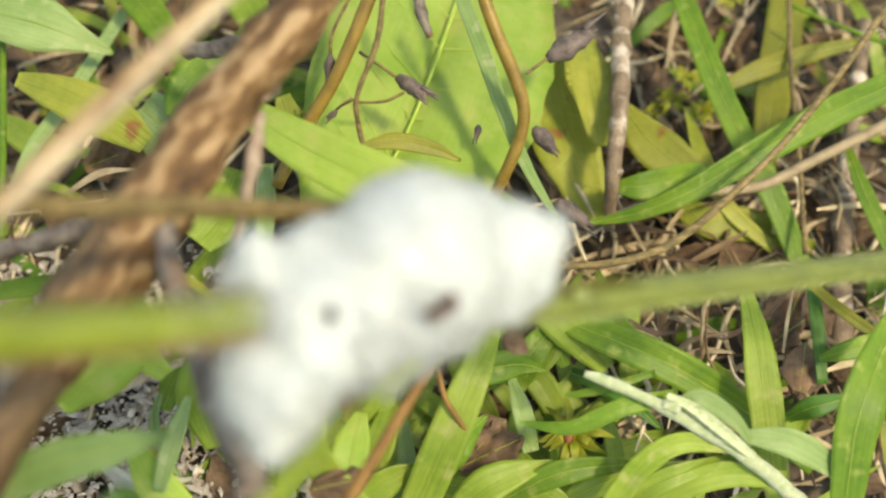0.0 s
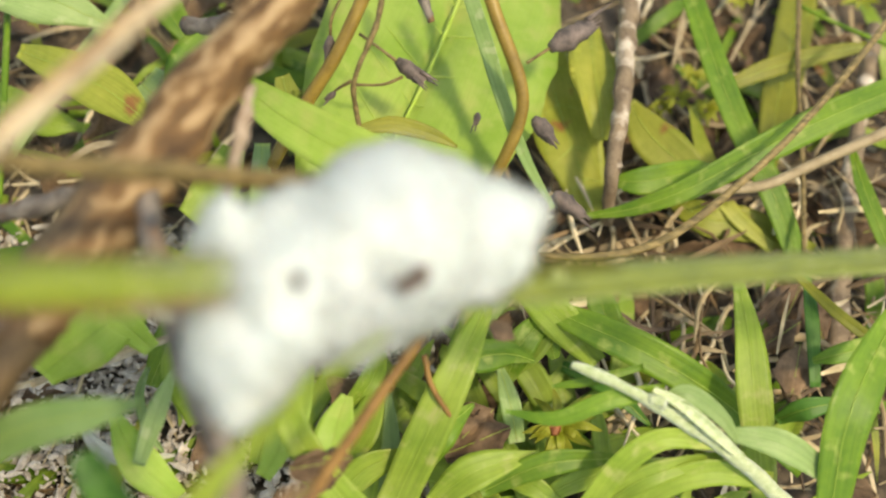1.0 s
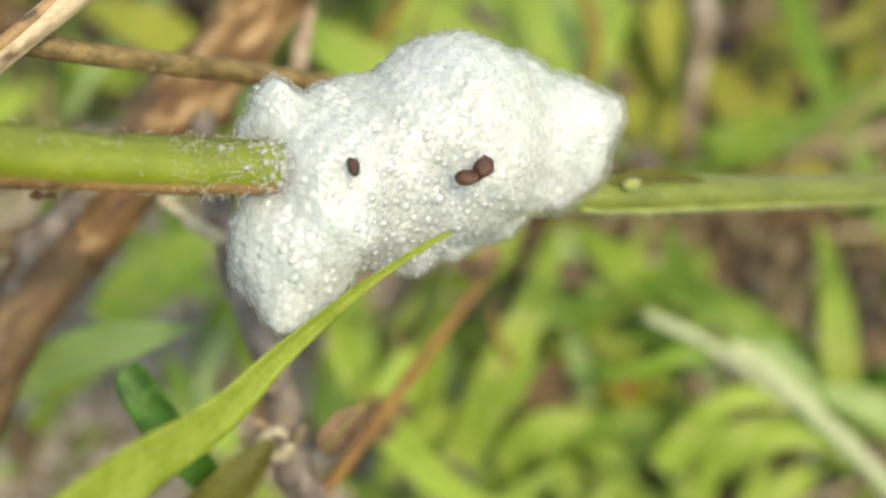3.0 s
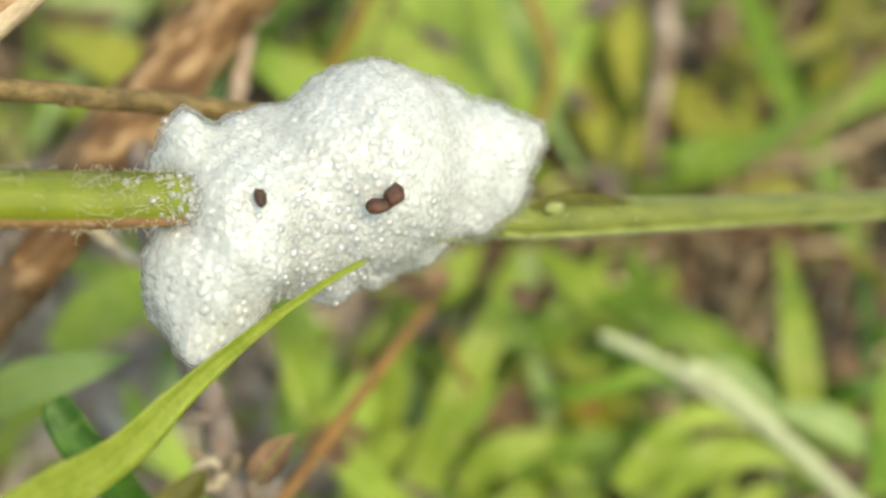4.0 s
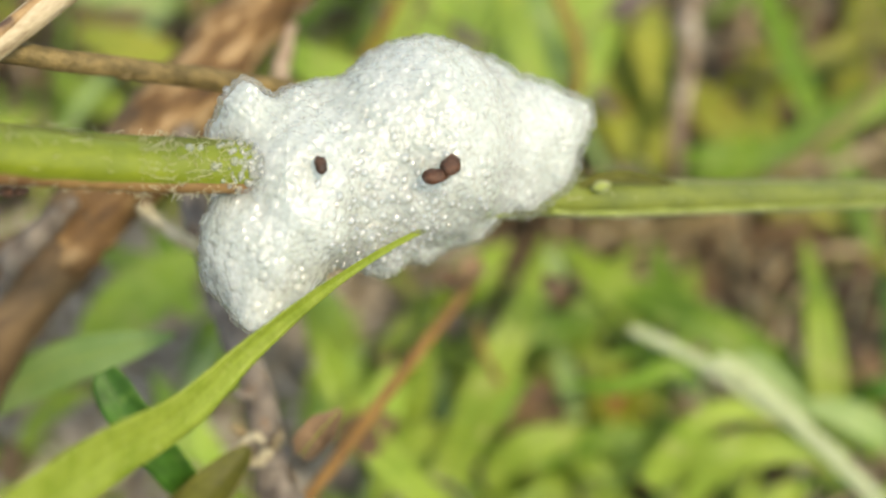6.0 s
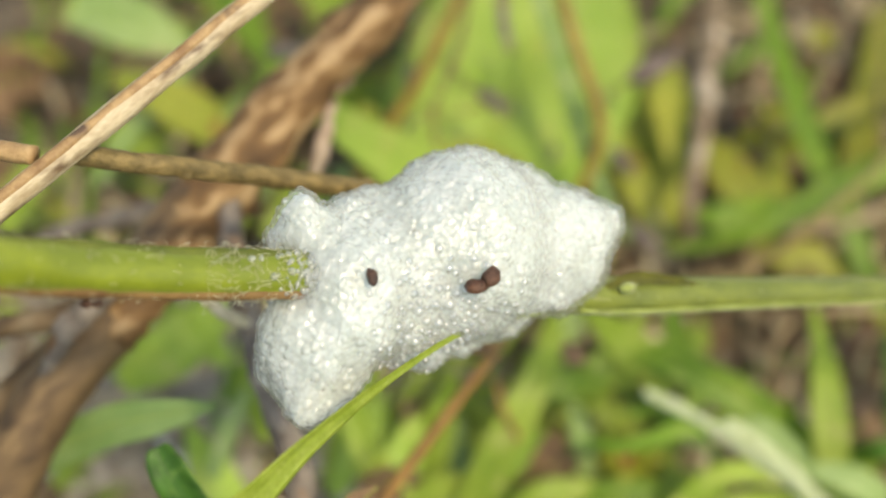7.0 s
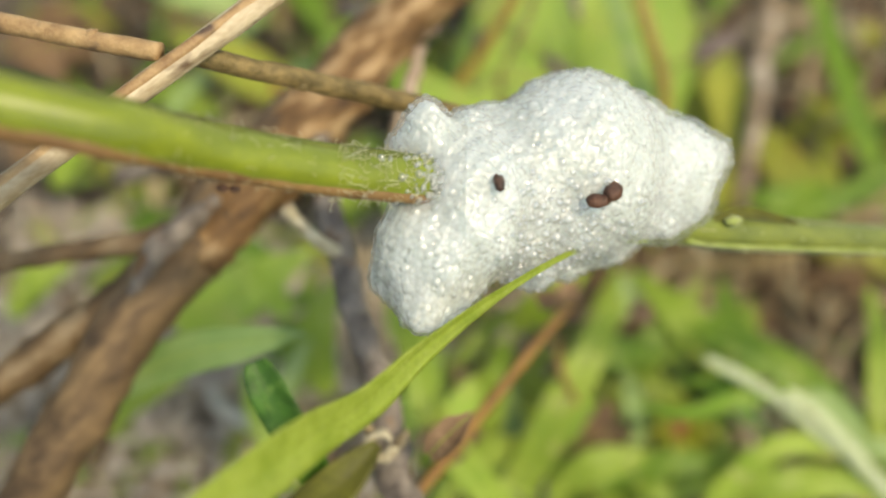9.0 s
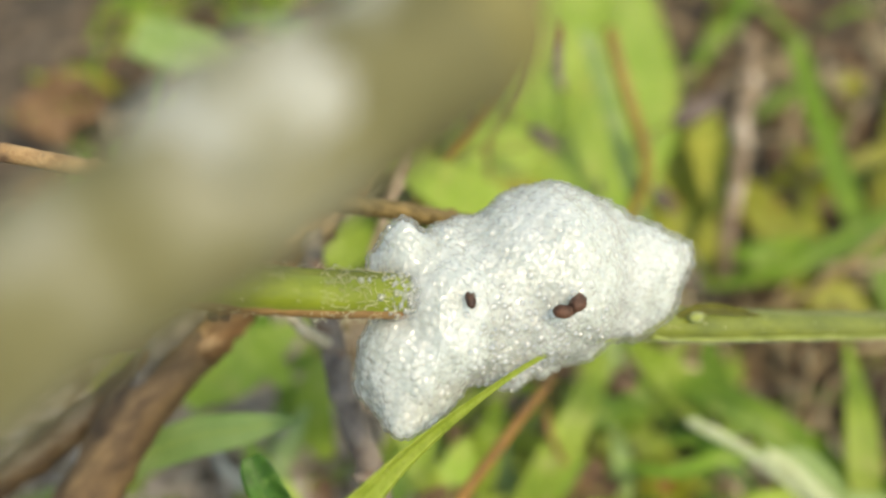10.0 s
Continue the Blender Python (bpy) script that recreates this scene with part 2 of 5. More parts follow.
CRUMB = material("crumb_brown", (0.018, 0.007, 0.004), (0.11, 0.043, 0.02), size=0.8, rough=0.5, bump=0.6)
DRY_LEAF = leaf_material("leaf_dry", (0.05, 0.028, 0.014), (0.26, 0.165, 0.095), rough=0.75, bump=0.8, through_light=0.12, vary=0.3)
LEAF_LIGHT = leaf_material("leaf_light_green", (0.186, 0.299, 0.0287), (0.335, 0.44, 0.0684), size=8, spots=(0.409, 0.44, 0.131), spot_size=2.5, spot_edge=(0.56, 0.72))
LEAF_BROAD = leaf_material("leaf_broad_green", (0.27, 0.43, 0.0558), (0.42, 0.55, 0.118), size=9, lines=0.05, through_light=0.35, spots=(0.46, 0.52, 0.137), spot_size=4, spot_edge=(0.5, 0.75))
LEAF_MID = leaf_material("leaf_mid_green", (0.09, 0.2, 0.017), (0.2, 0.33, 0.0302), size=6, spots=(0.3, 0.38, 0.083), spot_size=2.5, spot_edge=(0.57, 0.72))
LEAF_DARK = leaf_material("leaf_dark_green", (0.045, 0.14, 0.0192), (0.1, 0.24, 0.0335), size=6)
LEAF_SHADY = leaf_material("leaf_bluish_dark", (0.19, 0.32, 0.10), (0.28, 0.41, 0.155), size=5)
LEAF_WAXY = leaf_material("leaf_waxy_green", (0.02, 0.075, 0.008), (0.06, 0.17, 0.022), size=2, spots=(0.10, 0.20, 0.04), spot_size=1.2, spot_edge=(0.52, 0.7), bump=0.6, rough=0.4)
LEAF_DUSKY = leaf_material("leaf_dusky_olive", (0.055, 0.055, 0.008), (0.15, 0.15, 0.02), size=4)
LEAF_BLUE = leaf_material("leaf_blue_green", (0.22, 0.35, 0.10), (0.34, 0.46, 0.17), size=6, sheen=0.2, spots=(0.40, 0.48, 0.22), spot_size=2.5)
LEAF_YELLOW = leaf_material("leaf_yellow_green", (0.217, 0.27, 0.0291), (0.409, 0.409, 0.0722), size=8, spots=(0.304, 0.139, 0.0435), spot_size=6, spot_edge=(0.66, 0.74))
LEAF_OLIVE = leaf_material("leaf_olive", (0.174, 0.191, 0.0196), (0.296, 0.296, 0.0339), size=6)
RIB = leaf_material("leaf_rib", (0.28, 0.40, 0.05), (0.40, 0.50, 0.10), size=4, through_light=0.0)
BLEACHED = leaf_material("leaf_bleached", (0.5, 0.48, 0.38), (0.72, 0.7, 0.6), size=3)
WOOL = material("stem_woolly", (0.31, 0.38, 0.17), (0.52, 0.57, 0.35), size=1.0, rough=0.85, sheen=0.6, bump=0.9)
MOSS = leaf_material("moss_yellow_green", (0.20, 0.24, 0.015), (0.42, 0.42, 0.05), size=3)
RED_HEART = material("heart_red_brown", (0.10, 0.02, 0.01), (0.32, 0.11, 0.03), size=1.5, rough=0.6)
SOIL = material("soil", (0.014, 0.010, 0.006), (0.15, 0.115, 0.08), size=3, rough=0.95, bump=1.0, spots=(0.19, 0.15, 0.11), spot_size=2.5, spot_edge=(0.6, 0.72))
LITTER = material("litter_bits", (0.46, 0.38, 0.25), (0.78, 0.68, 0.50), size=2, rough=0.6, bump=0.4, mixed=((1.0, 0.97, 0.9), (0.45, 0.38, 0.28), (0.14, 0.095, 0.06), (0.8, 0.75, 0.62), (0.3, 0.22, 0.14), (0.09, 0.06, 0.035), (0.6, 0.52, 0.4)))
STALK_PALE_RIDGE = material("stem_downy_ridge", (0.18, 0.23, 0.035), (0.31, 0.36, 0.10), size=1.5, rough=0.7, sheen=0.3)
GRIT = material("grit_grey", (0.22, 0.18, 0.14), (0.62, 0.54, 0.44), size=2, rough=0.9, bump=0.6)
SCAR = material("leaf_scar_pale", (0.30, 0.25, 0.15), (0.58, 0.52, 0.38), size=1.2, rough=0.75, bump=0.8, spots=(0.16, 0.10, 0.05), spot_size=1.5)
POINTER = material("stick_olive", (0.10, 0.095, 0.036), (0.18, 0.17, 0.075), size=5, rough=0.8, bump=0.5, spots=(0.23, 0.225, 0.155), spot_size=5, spot_edge=(0.48, 0.66))
LICHEN = material("stick_lichen", (0.14, 0.14, 0.08), (0.25, 0.25, 0.185), size=4, rough=0.9, bump=0.6, spots=(0.34, 0.35, 0.305), spot_size=3.5, spot_edge=(0.46, 0.62))
TIP = material("stick_tip", (0.12, 0.11, 0.03), (0.23, 0.205, 0.08), size=4, rough=0.75)

VIEW = Vector((0, -0.5, 0.866))  # the side of the leaves that faces the light and the viewer


# ---- builders ----
def mesh_object(name, verts, faces, mat, smooth=True):
    me = bpy.data.meshes.new(name)
    me.from_pydata([tuple(v) for v in verts], [], faces)
    me.materials.append(mat)
    if mat in LEAFY and len(verts) % 18 == 0:  # how far each point lies across and along its blade, in millimetres
        p = np.array([tuple(v) for v in verts]).reshape(-1, 2, 9, 3) / MM
        across = np.linalg.norm(p - p[:, :, 4:5], axis=3) * np.sign(np.arange(9) - 4)
        mid = p[:, :1, 4:5]
        along = np.cumsum(np.concatenate([[0], np.linalg.norm(np.diff(mid[:, 0, 0], axis=0), axis=1)]))
        lines = np.stack([across, np.broadcast_to(along[:, None, None], across.shape), np.zeros_like(across)], -1)
        me.attributes.new("blade", "FLOAT_VECTOR", "POINT").data.foreach_set("vector", lines.ravel())
    if smooth:
        me.polygons.foreach_set("use_smooth", [True] * len(me.polygons))
    me.update()
    return new(name, me)


def part(name, data, mat, parent=None, label="", kind=""):
    ob = mesh_object(name, *data, mat)
    ob.parent = parent
    return tagged(ob, label, kind=kind)


def base(name, label, category, group="", kind=""):
    return tagged(new(name), label, category, group, kind)


def spline(points, count):
    """Points in millimetres, each a place followed by any further numbers, smoothed to count rows, in metres for the place."""
    p = np.array([(*a[0], *a[1:]) for a in points], float)
    if len(p) == 2:
        p = np.array([p[0], p.mean(0), p[1]])
    ext = np.vstack([2 * p[0] - p[1], p, 2 * p[-1] - p[-2]])
    out = []
    for s in np.linspace(0, len(p) - 1 - 1e-9, count):
        i, u = int(s), s - int(s)
        a, b, c, d = ext[i:i + 4]
        out.append(0.5 * (2 * b + (c - a) * u + (2 * a - 5 * b + 4 * c - d) * u * u + (3 * b - a - 3 * c + d) * u ** 3))
    out = np.array(out)
    out[:, :3] *= MM
    return out


def tube(points, sides=12, count=24, rough=0.06, seed=0, flat=1.0, lumps=1.0):
    """A closed tapered stalk through rows of (place, radius), in millimetres, a little uneven."""
    rows = spline(points, count)
    rng = np.random.default_rng(seed)
    verts, faces, side = [], [], None
    shift = Vector(rng.uniform(-9, 9, 3))
    for k, row in enumerate(rows):
        here = Vector(row[:3])
        ahead = Vector(rows[min(k + 1, count - 1)][:3] - rows[max(k - 1, 0)][:3]).normalized()
        side = (side or VIEW.cross(ahead)) - ahead * (side or VIEW.cross(ahead)).dot(ahead)
        side.normalize()
        up = ahead.cross(side)
        for j in range(sides):
            a = 2 * math.pi * j / sides
            out = side * math.cos(a) + up * math.sin(a) * flat
            r = max(row[3], 0.01) * MM
            r *= 1 + rough * 2 * noise.noise((here + out * r) / (2.5 * lumps * MM) + shift) + rough * noise.noise((here + out * r) / (0.8 * lumps * MM) + shift)
            verts.append(here + out * r)
    for k in range(count - 1):
        for j in range(sides):
            a, b = k * sides + j, k * sides + (j + 1) % sides
            faces.append((a, b, b + sides, a + sides))
    faces.append(tuple(range(sides))[::-1])
    faces.append(tuple(range((count - 1) * sides, count * sides)))
    return verts, faces


def blade(points, curl=0.12, turn=0.0, thick=0.22, count=22, wave=0.04, seed=0, fold=0.015, crumple=0.0):
    """A leaf blade with thickness and a midrib through rows of (place, width[, twist in degrees]), in millimetres."""
    points = [(*p, 0.0) if len(p) == 2 else p for p in points]
    rows = spline(points, count)
    rng = np.random.default_rng(seed)
    shift = Vector(rng.uniform(-9, 9, 3))
    us = (-1, -0.72, -0.4, -0.1, 0, 0.1, 0.4, 0.72, 1)
    n = len(us)
    verts, faces = [], []
    for k, row in enumerate(rows):
        here = Vector(row[:3])
        ahead = Vector(rows[min(k + 1, count - 1)][:3] - rows[max(k - 1, 0)][:3]).normalized()
        up = VIEW - ahead * VIEW.dot(ahead)
        up = Matrix.Rotation(radians(turn + row[4]), 3, ahead) @ up.normalized()
        side = ahead.cross(up)
        w = max(row[3], 0.15) * MM / 2
        for layer in (0, 1):
            for u in us:
                edge = 1 + wave * noise.noise(here / (4 * MM) + shift + Vector((0, 0, 3 * u)))
                lift = curl * w * u * u - (fold * w if abs(u) < 0.05 else 0) + wave * w * noise.noise(here / (6 * MM) + shift + side * u * 2)
                if crumple:
                    lift += crumple * w * noise.noise(here / (2.2 * MM) + shift + Vector((2.2 * u, 0, 0)))
                    edge += 0.8 * crumple * noise.noise(here / (1.3 * MM) + shift + Vector((u, 5, 0))) * abs(u)
                t = thick * MM * (1 - 0.75 * abs(u)) * min(1, w / MM)
                verts.append(here + side * w * u * edge + up * (lift - layer * t))
    m = 2 * n
    for k in range(count - 1):
        a, b = k * m, (k + 1) * m
        for j in range(n - 1):
            faces.append((a + j, a + j + 1, b + j + 1, b + j))
            faces.append((a + n + j + 1, a + n + j, b + n + j, b + n + j + 1))
        faces.append((a + n, a, b, b + n))
        faces.append((a + n - 1, a + m - 1, b + m - 1, b + n - 1))
    faces.append(tuple(range(n)) + tuple(range(m - 1, n - 1, -1)))
    e = (count - 1) * m
    faces.append(tuple(range(e + n - 1, e - 1, -1)) + tuple(range(e + n, e + m)))
    return verts, faces


ICO = bmesh.new()
bmesh.ops.create_icosphere(ICO, subdivisions=2, radius=1)
ICO_V = np.array([v.co for v in ICO.verts])
ICO_F = [[v.index for v in f.verts] for f in ICO.faces]
ICO.free()
ICO = bmesh.new()
bmesh.ops.create_icosphere(ICO, subdivisions=1, radius=1)
ICO1_V = np.array([v.co for v in ICO.verts])
ICO1_F = [[v.index for v in f.verts] for f in ICO.faces]
ICO.free()


def lump(centre, radii, turn=(0, 0, 0), rough=0.15, seed=0, scale=1.0):
    """An uneven rounded lump; centre and radii in millimetres."""
    shift = Vector((seed * 1.7, seed * 0.9, 0))
    m = Euler([radians(a) for a in turn]).to_matrix()
    verts = []
    for v in ICO_V:
        p = Vector(v)
        p *= 1 + rough * 2 * noise.noise(p * 1.6 * scale + shift)
        verts.append((m @ Vector((p.x * radii[0], p.y * radii[1], p.z * radii[2])) + Vector(centre)) * MM)
    return verts, ICO_F


def joined(pieces):
    verts, faces = [], []
    for v, f in pieces:
        k = len(verts)
        verts += v
        faces += [[i + k for i in face] for face in f]
    return verts, faces


# ---- ground ----
def ground():
    xs = [-60000, -8000, -1200, -300, -140] + list(np.linspace(-100, 120, 111)) + [160, 320, 1200, 8000, 60000]
    ys = [-60000, -8000, -1200, -300, -140] + list(np.linspace(-100, 120, 111)) + [160, 320, 1200, 8000, 60000]
    verts, faces = [], []
    for y in ys:
        for x in xs:
            near = math.exp(-((x / 200) ** 2 + (y / 200) ** 2))
            z = near * (5 * noise.noise(Vector((x / 22, y / 22, 0))) + 2.2 * noise.noise(Vector((x / 6, y / 6, 4))) + 0.9 * noise.noise(Vector((x / 2.2, y / 2.2, 9)))) - 4
            verts.append(Vector((x, y, z)) * MM)
    n = len(xs)
    for j in range(len(ys) - 1):
        for i in range(n - 1):
            faces.append((j * n + i, j * n + i + 1, (j + 1) * n + i + 1, (j + 1) * n + i))
    tagged(mesh_object("ground", verts, faces, SOIL), "dark crumbly soil under plant litter", "ground", kind="structure")


ground()


# ---- the foam on its stem ----
LOBES = [  # place and radius of each swelling, in millimetres
    ((-1.3, -37.9, 80.8), 7.0), ((-5.6, -41.4, 82.3), 4.6), ((0.4, -40.8, 80.3), 4.5), ((5.1, -36.9, 76.8), 4.9), ((6.7, -37.0, 79.0), 3.4), ((9.3, -35.6, 78.7), 1.6),
    ((7.6, -39.0, 77.9), 1.8), ((5.7, -40.5, 77.0), 2.0), ((-9.2, -44.2, 84.8), 3.5), ((-11.6, -47.9, 80.8), 4.2), ((-12.4, -46.8, 82.6), 3.4),
    ((-8.6, -46.3, 82.9), 4.0), ((-5.6, -45.0, 80.2), 3.4), ((-2.3, -43.3, 80.0), 3.2), ((-11.8, -42.0, 85.4), 2.05), ((-12.3, -40.9, 87.2), 1.1), ((-11.3, -41.3, 85.8), 1.6), ((-13.3, -41.4, 85.7), 1.3),
    ((-12.4, -39.9, 87.7), 0.95), ((-14.1, -41.9, 85.4), 1.0), ((-8.1, -38.2, 82.9), 2.8), ((-12.0, -51.2, 80.1), 1.6), ((-10.2, -50.4, 80.5), 1.8), ((-4.2, -45.7, 77.4), 2.2),
    ((-1.7, -43.4, 75.3), 2.1), ((0.9, -42.3, 75.4), 1.9), ((2.4, -41.8, 76.3), 1.6), ((3.4, -34.0, 80.7), 2.4), ((-11.9, -52.5, 80.5), 0.8), ((10.0, -34.8, 79.2), 0.6),
    ((-9.6, -39.6, 84.4), 2.3), ((-14.6, -48.4, 79.4), 1.5), ((6.2, -36.0, 80.4), 2.3),
]


STALK = [((-170.0, -45.8, -12.7), 2.3), ((-135.0, -50.1, 50.7), 2.2), ((-95.0, -52.7, 95.3), 2.1), ((-44.5, -54.8, 105.7), 1.95), ((-38.8, -52.7, 102.3), 1.9), ((-29.9, -51.5, 98.4), 1.75), ((-25.3, -49.2, 93.9), 1.65), ((-18.5, -46.6, 89.1), 1.62), ((-13.0, -44.8, 86.2), 1.6), ((-9.6, -43.9, 84.2), 1.5), ((-4.9, -42.3, 80.6), 1.5)]
SHOOT = [((-4.9, -42.3, 80.6), 1.45), ((1.2, -41.2, 77.7), 1.4), ((7.6, -40.0, 75.6), 1.46), ((11.5, -39.0, 73.8), 1.45), ((18.1, -37.3, 71.3), 1.36), ((26.1, -35.3, 68.5), 1.26), ((35.7, -33.0, 65.2), 1.15), ((47.2, -30.6, 61.9), 1.15), ((66.5, -25.9, 55.4), 1.1), ((110.0, -11.5, 36.0), 1.0), ((150.0, 7.9, 10.3), 0.9)]


def foam_depth(p):
    """Signed depth under the foam's skin, in millimetres, for rows of places: the lobes melt into one another."""
    cs, rs = np.array([c for c, r in LOBES]), np.array([r + 0.36 * math.exp(-(r - 0.6) / 1.6) + 0.22 * (r > 4.5) for c, r in LOBES])
    d = np.linalg.norm(p[:, None] - cs, axis=2) - rs
    soft = 0.85
    low = d.min(1)
    d = low - soft * np.log(np.exp(-(d - low[:, None]) / soft).sum(1))
    wobble = 0.30 * np.sin(p[:, 0] * 1.3 + 0.7 * p[:, 1]) * np.sin(p[:, 2] * 1.1 + 0.4) + 0.16 * np.sin(p[:, 0] * 3.1 + p[:, 2]) * np.sin(p[:, 1] * 2.7 - p[:, 0])
    d = d + 0.82 + wobble * 0.4
    return d


def to_skin(p, rounds=4):
    """Moves places onto the foam's skin; gives also the outward ways."""
    for _ in range(rounds):
        g = np.stack([foam_depth(p + e * 0.02) - foam_depth(p - e * 0.02) for e in np.eye(3)], 1)
        g /= np.linalg.norm(g, axis=1, keepdims=True) + 1e-9
        p = p - g * np.clip(foam_depth(p), -0.4, 0.4)[:, None]
    return p, g


def foam_skin(step):
    """A mesh of the foam's skin: one point for each cell of a grid that the skin passes through."""
    cs = np.array([c for c, r in LOBES])
    low, high = cs.min(0) - 8, cs.max(0) + 8
    n = np.ceil((high - low) / step).astype(int)
    axes = [low[k] + step * np.arange(n[k]) for k in range(3)]
    grid = np.stack(np.meshgrid(*axes, indexing="ij"), -1)
    depth = np.concatenate([foam_depth(row.reshape(-1, 3)) for row in grid]).reshape(n)
    inside = depth < 0
    corner = [inside[a:n[0] - 1 + a, b:n[1] - 1 + b, c:n[2] - 1 + c] for a in (0, 1) for b in (0, 1) for c in (0, 1)]
    some, every = np.any(corner, 0), np.all(corner, 0)
    cells = some & ~every
    index = np.full(cells.shape, -1)
    index[cells] = np.arange(cells.sum())
    verts, ways = to_skin((grid[:-1, :-1, :-1] + step / 2)[cells])
    faces = []
    for axis in range(3):
        u, v = (axis + 1) % 3, (axis + 2) % 3
        after = np.roll(inside, -1, axis)
        for cell in np.argwhere(inside != after):
            if cell[axis] >= n[axis] - 1 or cell[u] < 1 or cell[v] < 1:
                continue
            ring = []
            for a, b in ((0, 0), (1, 0), (1, 1), (0, 1)):
                q = cell.copy()
                q[u] -= a
                q[v] -= b
                ring.append(int(index[tuple(q)]))
            if min(ring) >= 0:
                faces.append(ring if inside[tuple(cell)] else ring[::-1])
    return verts, ways, faces


def finer(verts, faces, cuts):
    """Each four-sided face cut into cuts x cuts smaller ones."""
    q = verts[np.array(faces)]
    t = np.linspace(0, 1, cuts + 1)
    u, v = [g.ravel() for g in np.meshgrid(t, t, indexing="ij")]
    weight = np.stack([(1 - u) * (1 - v), u * (1 - v), u * v, (1 - u) * v])
    points = np.einsum("fck,cp->fpk", q, weight)
    n = cuts + 1
    cell = np.array([[i * n + j, (i + 1) * n + j, (i + 1) * n + j + 1, i * n + j + 1] for i in range(cuts) for j in range(cuts)])
    small = (cell[None] + (np.arange(len(q)) * n * n)[:, None, None]).reshape(-1, 4)
    _, first, back = np.unique(np.round(points.reshape(-1, 3) * 5000).astype(np.int64), axis=0, return_index=True, return_inverse=True)
    return points.reshape(-1, 3)[first], back.reshape(-1)[small]


def foam():
    top = base("spittle_foam", "white bubbly froth wrapped round a green plant stem", "foam")
    verts, ways, faces = foam_skin(0.3)
    rng = np.random.default_rng(5)
    seen = np.argwhere(ways @ np.array(VIEW) > -0.6)[:, 0]
    pick = rng.choice(seen, 17000)
    spots, ways = to_skin(verts[pick] + rng.normal(size=(len(pick), 3)) * 0.12)
    sizes = 0.135 + 0.22 * rng.random(len(pick)) ** 2.6
    wet = np.exp(-((spots - np.array([-3.0, -46.5, 82.5])) ** 2).sum(1) / 9)  # the larger bubbles lie by the leaf
    sizes += 0.3 * wet * (rng.random(len(pick)) < 0.25)
    order = np.argsort(-sizes)
    spots, ways, sizes = spots[order], ways[order], sizes[order]
    kept = np.zeros(len(pick), bool)
    for k in range(len(pick)):  # each bubble finds room beside the larger ones
        near = spots[kept] - spots[k]
        kept[k] = not np.any((near ** 2).sum(1) < (0.74 * (sizes[kept] + sizes[k])) ** 2)
    spots, ways, sizes = spots[kept], ways[kept], sizes[kept]
    # a dome for each bubble, meeting its neighbours in creases: the clear skin, and the milky heart a little under it
    skin, skin_faces = finer(verts, faces, 4)
    skin, out = to_skin(skin, 2)
    tree = kdtree.KDTree(len(spots))
    for k, p in enumerate(spots):
        tree.insert(p, k)
    tree.balance()
    rise = 0.12 + 0.55 * rng.random(len(spots)) ** 2
    lift = np.full(len(skin), -0.07)
    for n in np.argwhere(out @ np.array(VIEW) > -0.6)[:, 0]:
        for _, k, far in tree.find_n(skin[n], 3):
            h = sizes[k] * rise[k] * (1 - (far / (1.12 * sizes[k])) ** 2)
            if h > lift[n]:
                lift[n] = h
    under = 0.2 + 0.25 * np.clip((skin[:, 0] - 1.5) / 4, 0, 1) + 0.2 * np.clip((skin[:, 2] - 84.5) / 2, 0, 1) * (skin[:, 0] < -9.5)
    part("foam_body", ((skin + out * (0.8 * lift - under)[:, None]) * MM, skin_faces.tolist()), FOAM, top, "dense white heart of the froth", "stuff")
    part("froth", ((skin + out * lift[:, None]) * MM, skin_faces.tolist()), FROTH, top, "clear skin of small wet bubbles", "stuff")
    creep = []
    line = spline(STALK[3:], 400)
    for _ in range(3600):
        k = rng.integers(230, 399)
        here, ahead = line[k][:3] / MM, line[k + 1][:3] - line[k][:3] if k < 399 else line[k][:3] - line[k - 1][:3]
        turned = rng.normal(size=3)
        turned -= ahead * (turned @ ahead) / (ahead @ ahead)
        turned /= np.linalg.norm(turned)
        p = here + turned * line[k][3]
        gap = -11.2 - p[0]
        if turned @ np.array(VIEW) > -0.4 and -1.5 < gap < 4.5 and rng.random() < math.exp(-max(gap, 0) / 1.1):
            creep.append((p, turned, 0.09 + 0.22 * rng.random() ** 2))
    v = np.concatenate([(c[0] + ICO_V * c[2]) * MM for c in creep])
    f = np.concatenate([np.array(ICO_F) + k * len(ICO_V) for k in range(len(creep))])
    part("creeping_froth", (v, f.tolist()), CLOUDY_BUBBLE, top, "cloudy bubbles creeping along the stem", "stuff")
    # single clear bubbles that stand out of the skin
    wet = np.exp(-((spots - np.array([-3.0, -46.5, 82.5])) ** 2).sum(1) / 16)
    big = np.argsort(-(sizes + 0.35 * wet + 0.15 * rng.random(len(sizes))))[:150]
    first = mesh_object("bubble", ICO_V * MM, ICO_F, BIG_BUBBLE)
    for n, k in enumerate(big):
        ob = first if n == 0 else new("bubble", first.data)
        ob.parent = top
        ob.location, ob.scale = (spots[k] + ways[k] * sizes[k] * 0.25) * MM, (sizes[k] * rng.uniform(0.6, 0.9),) * 3


foam()


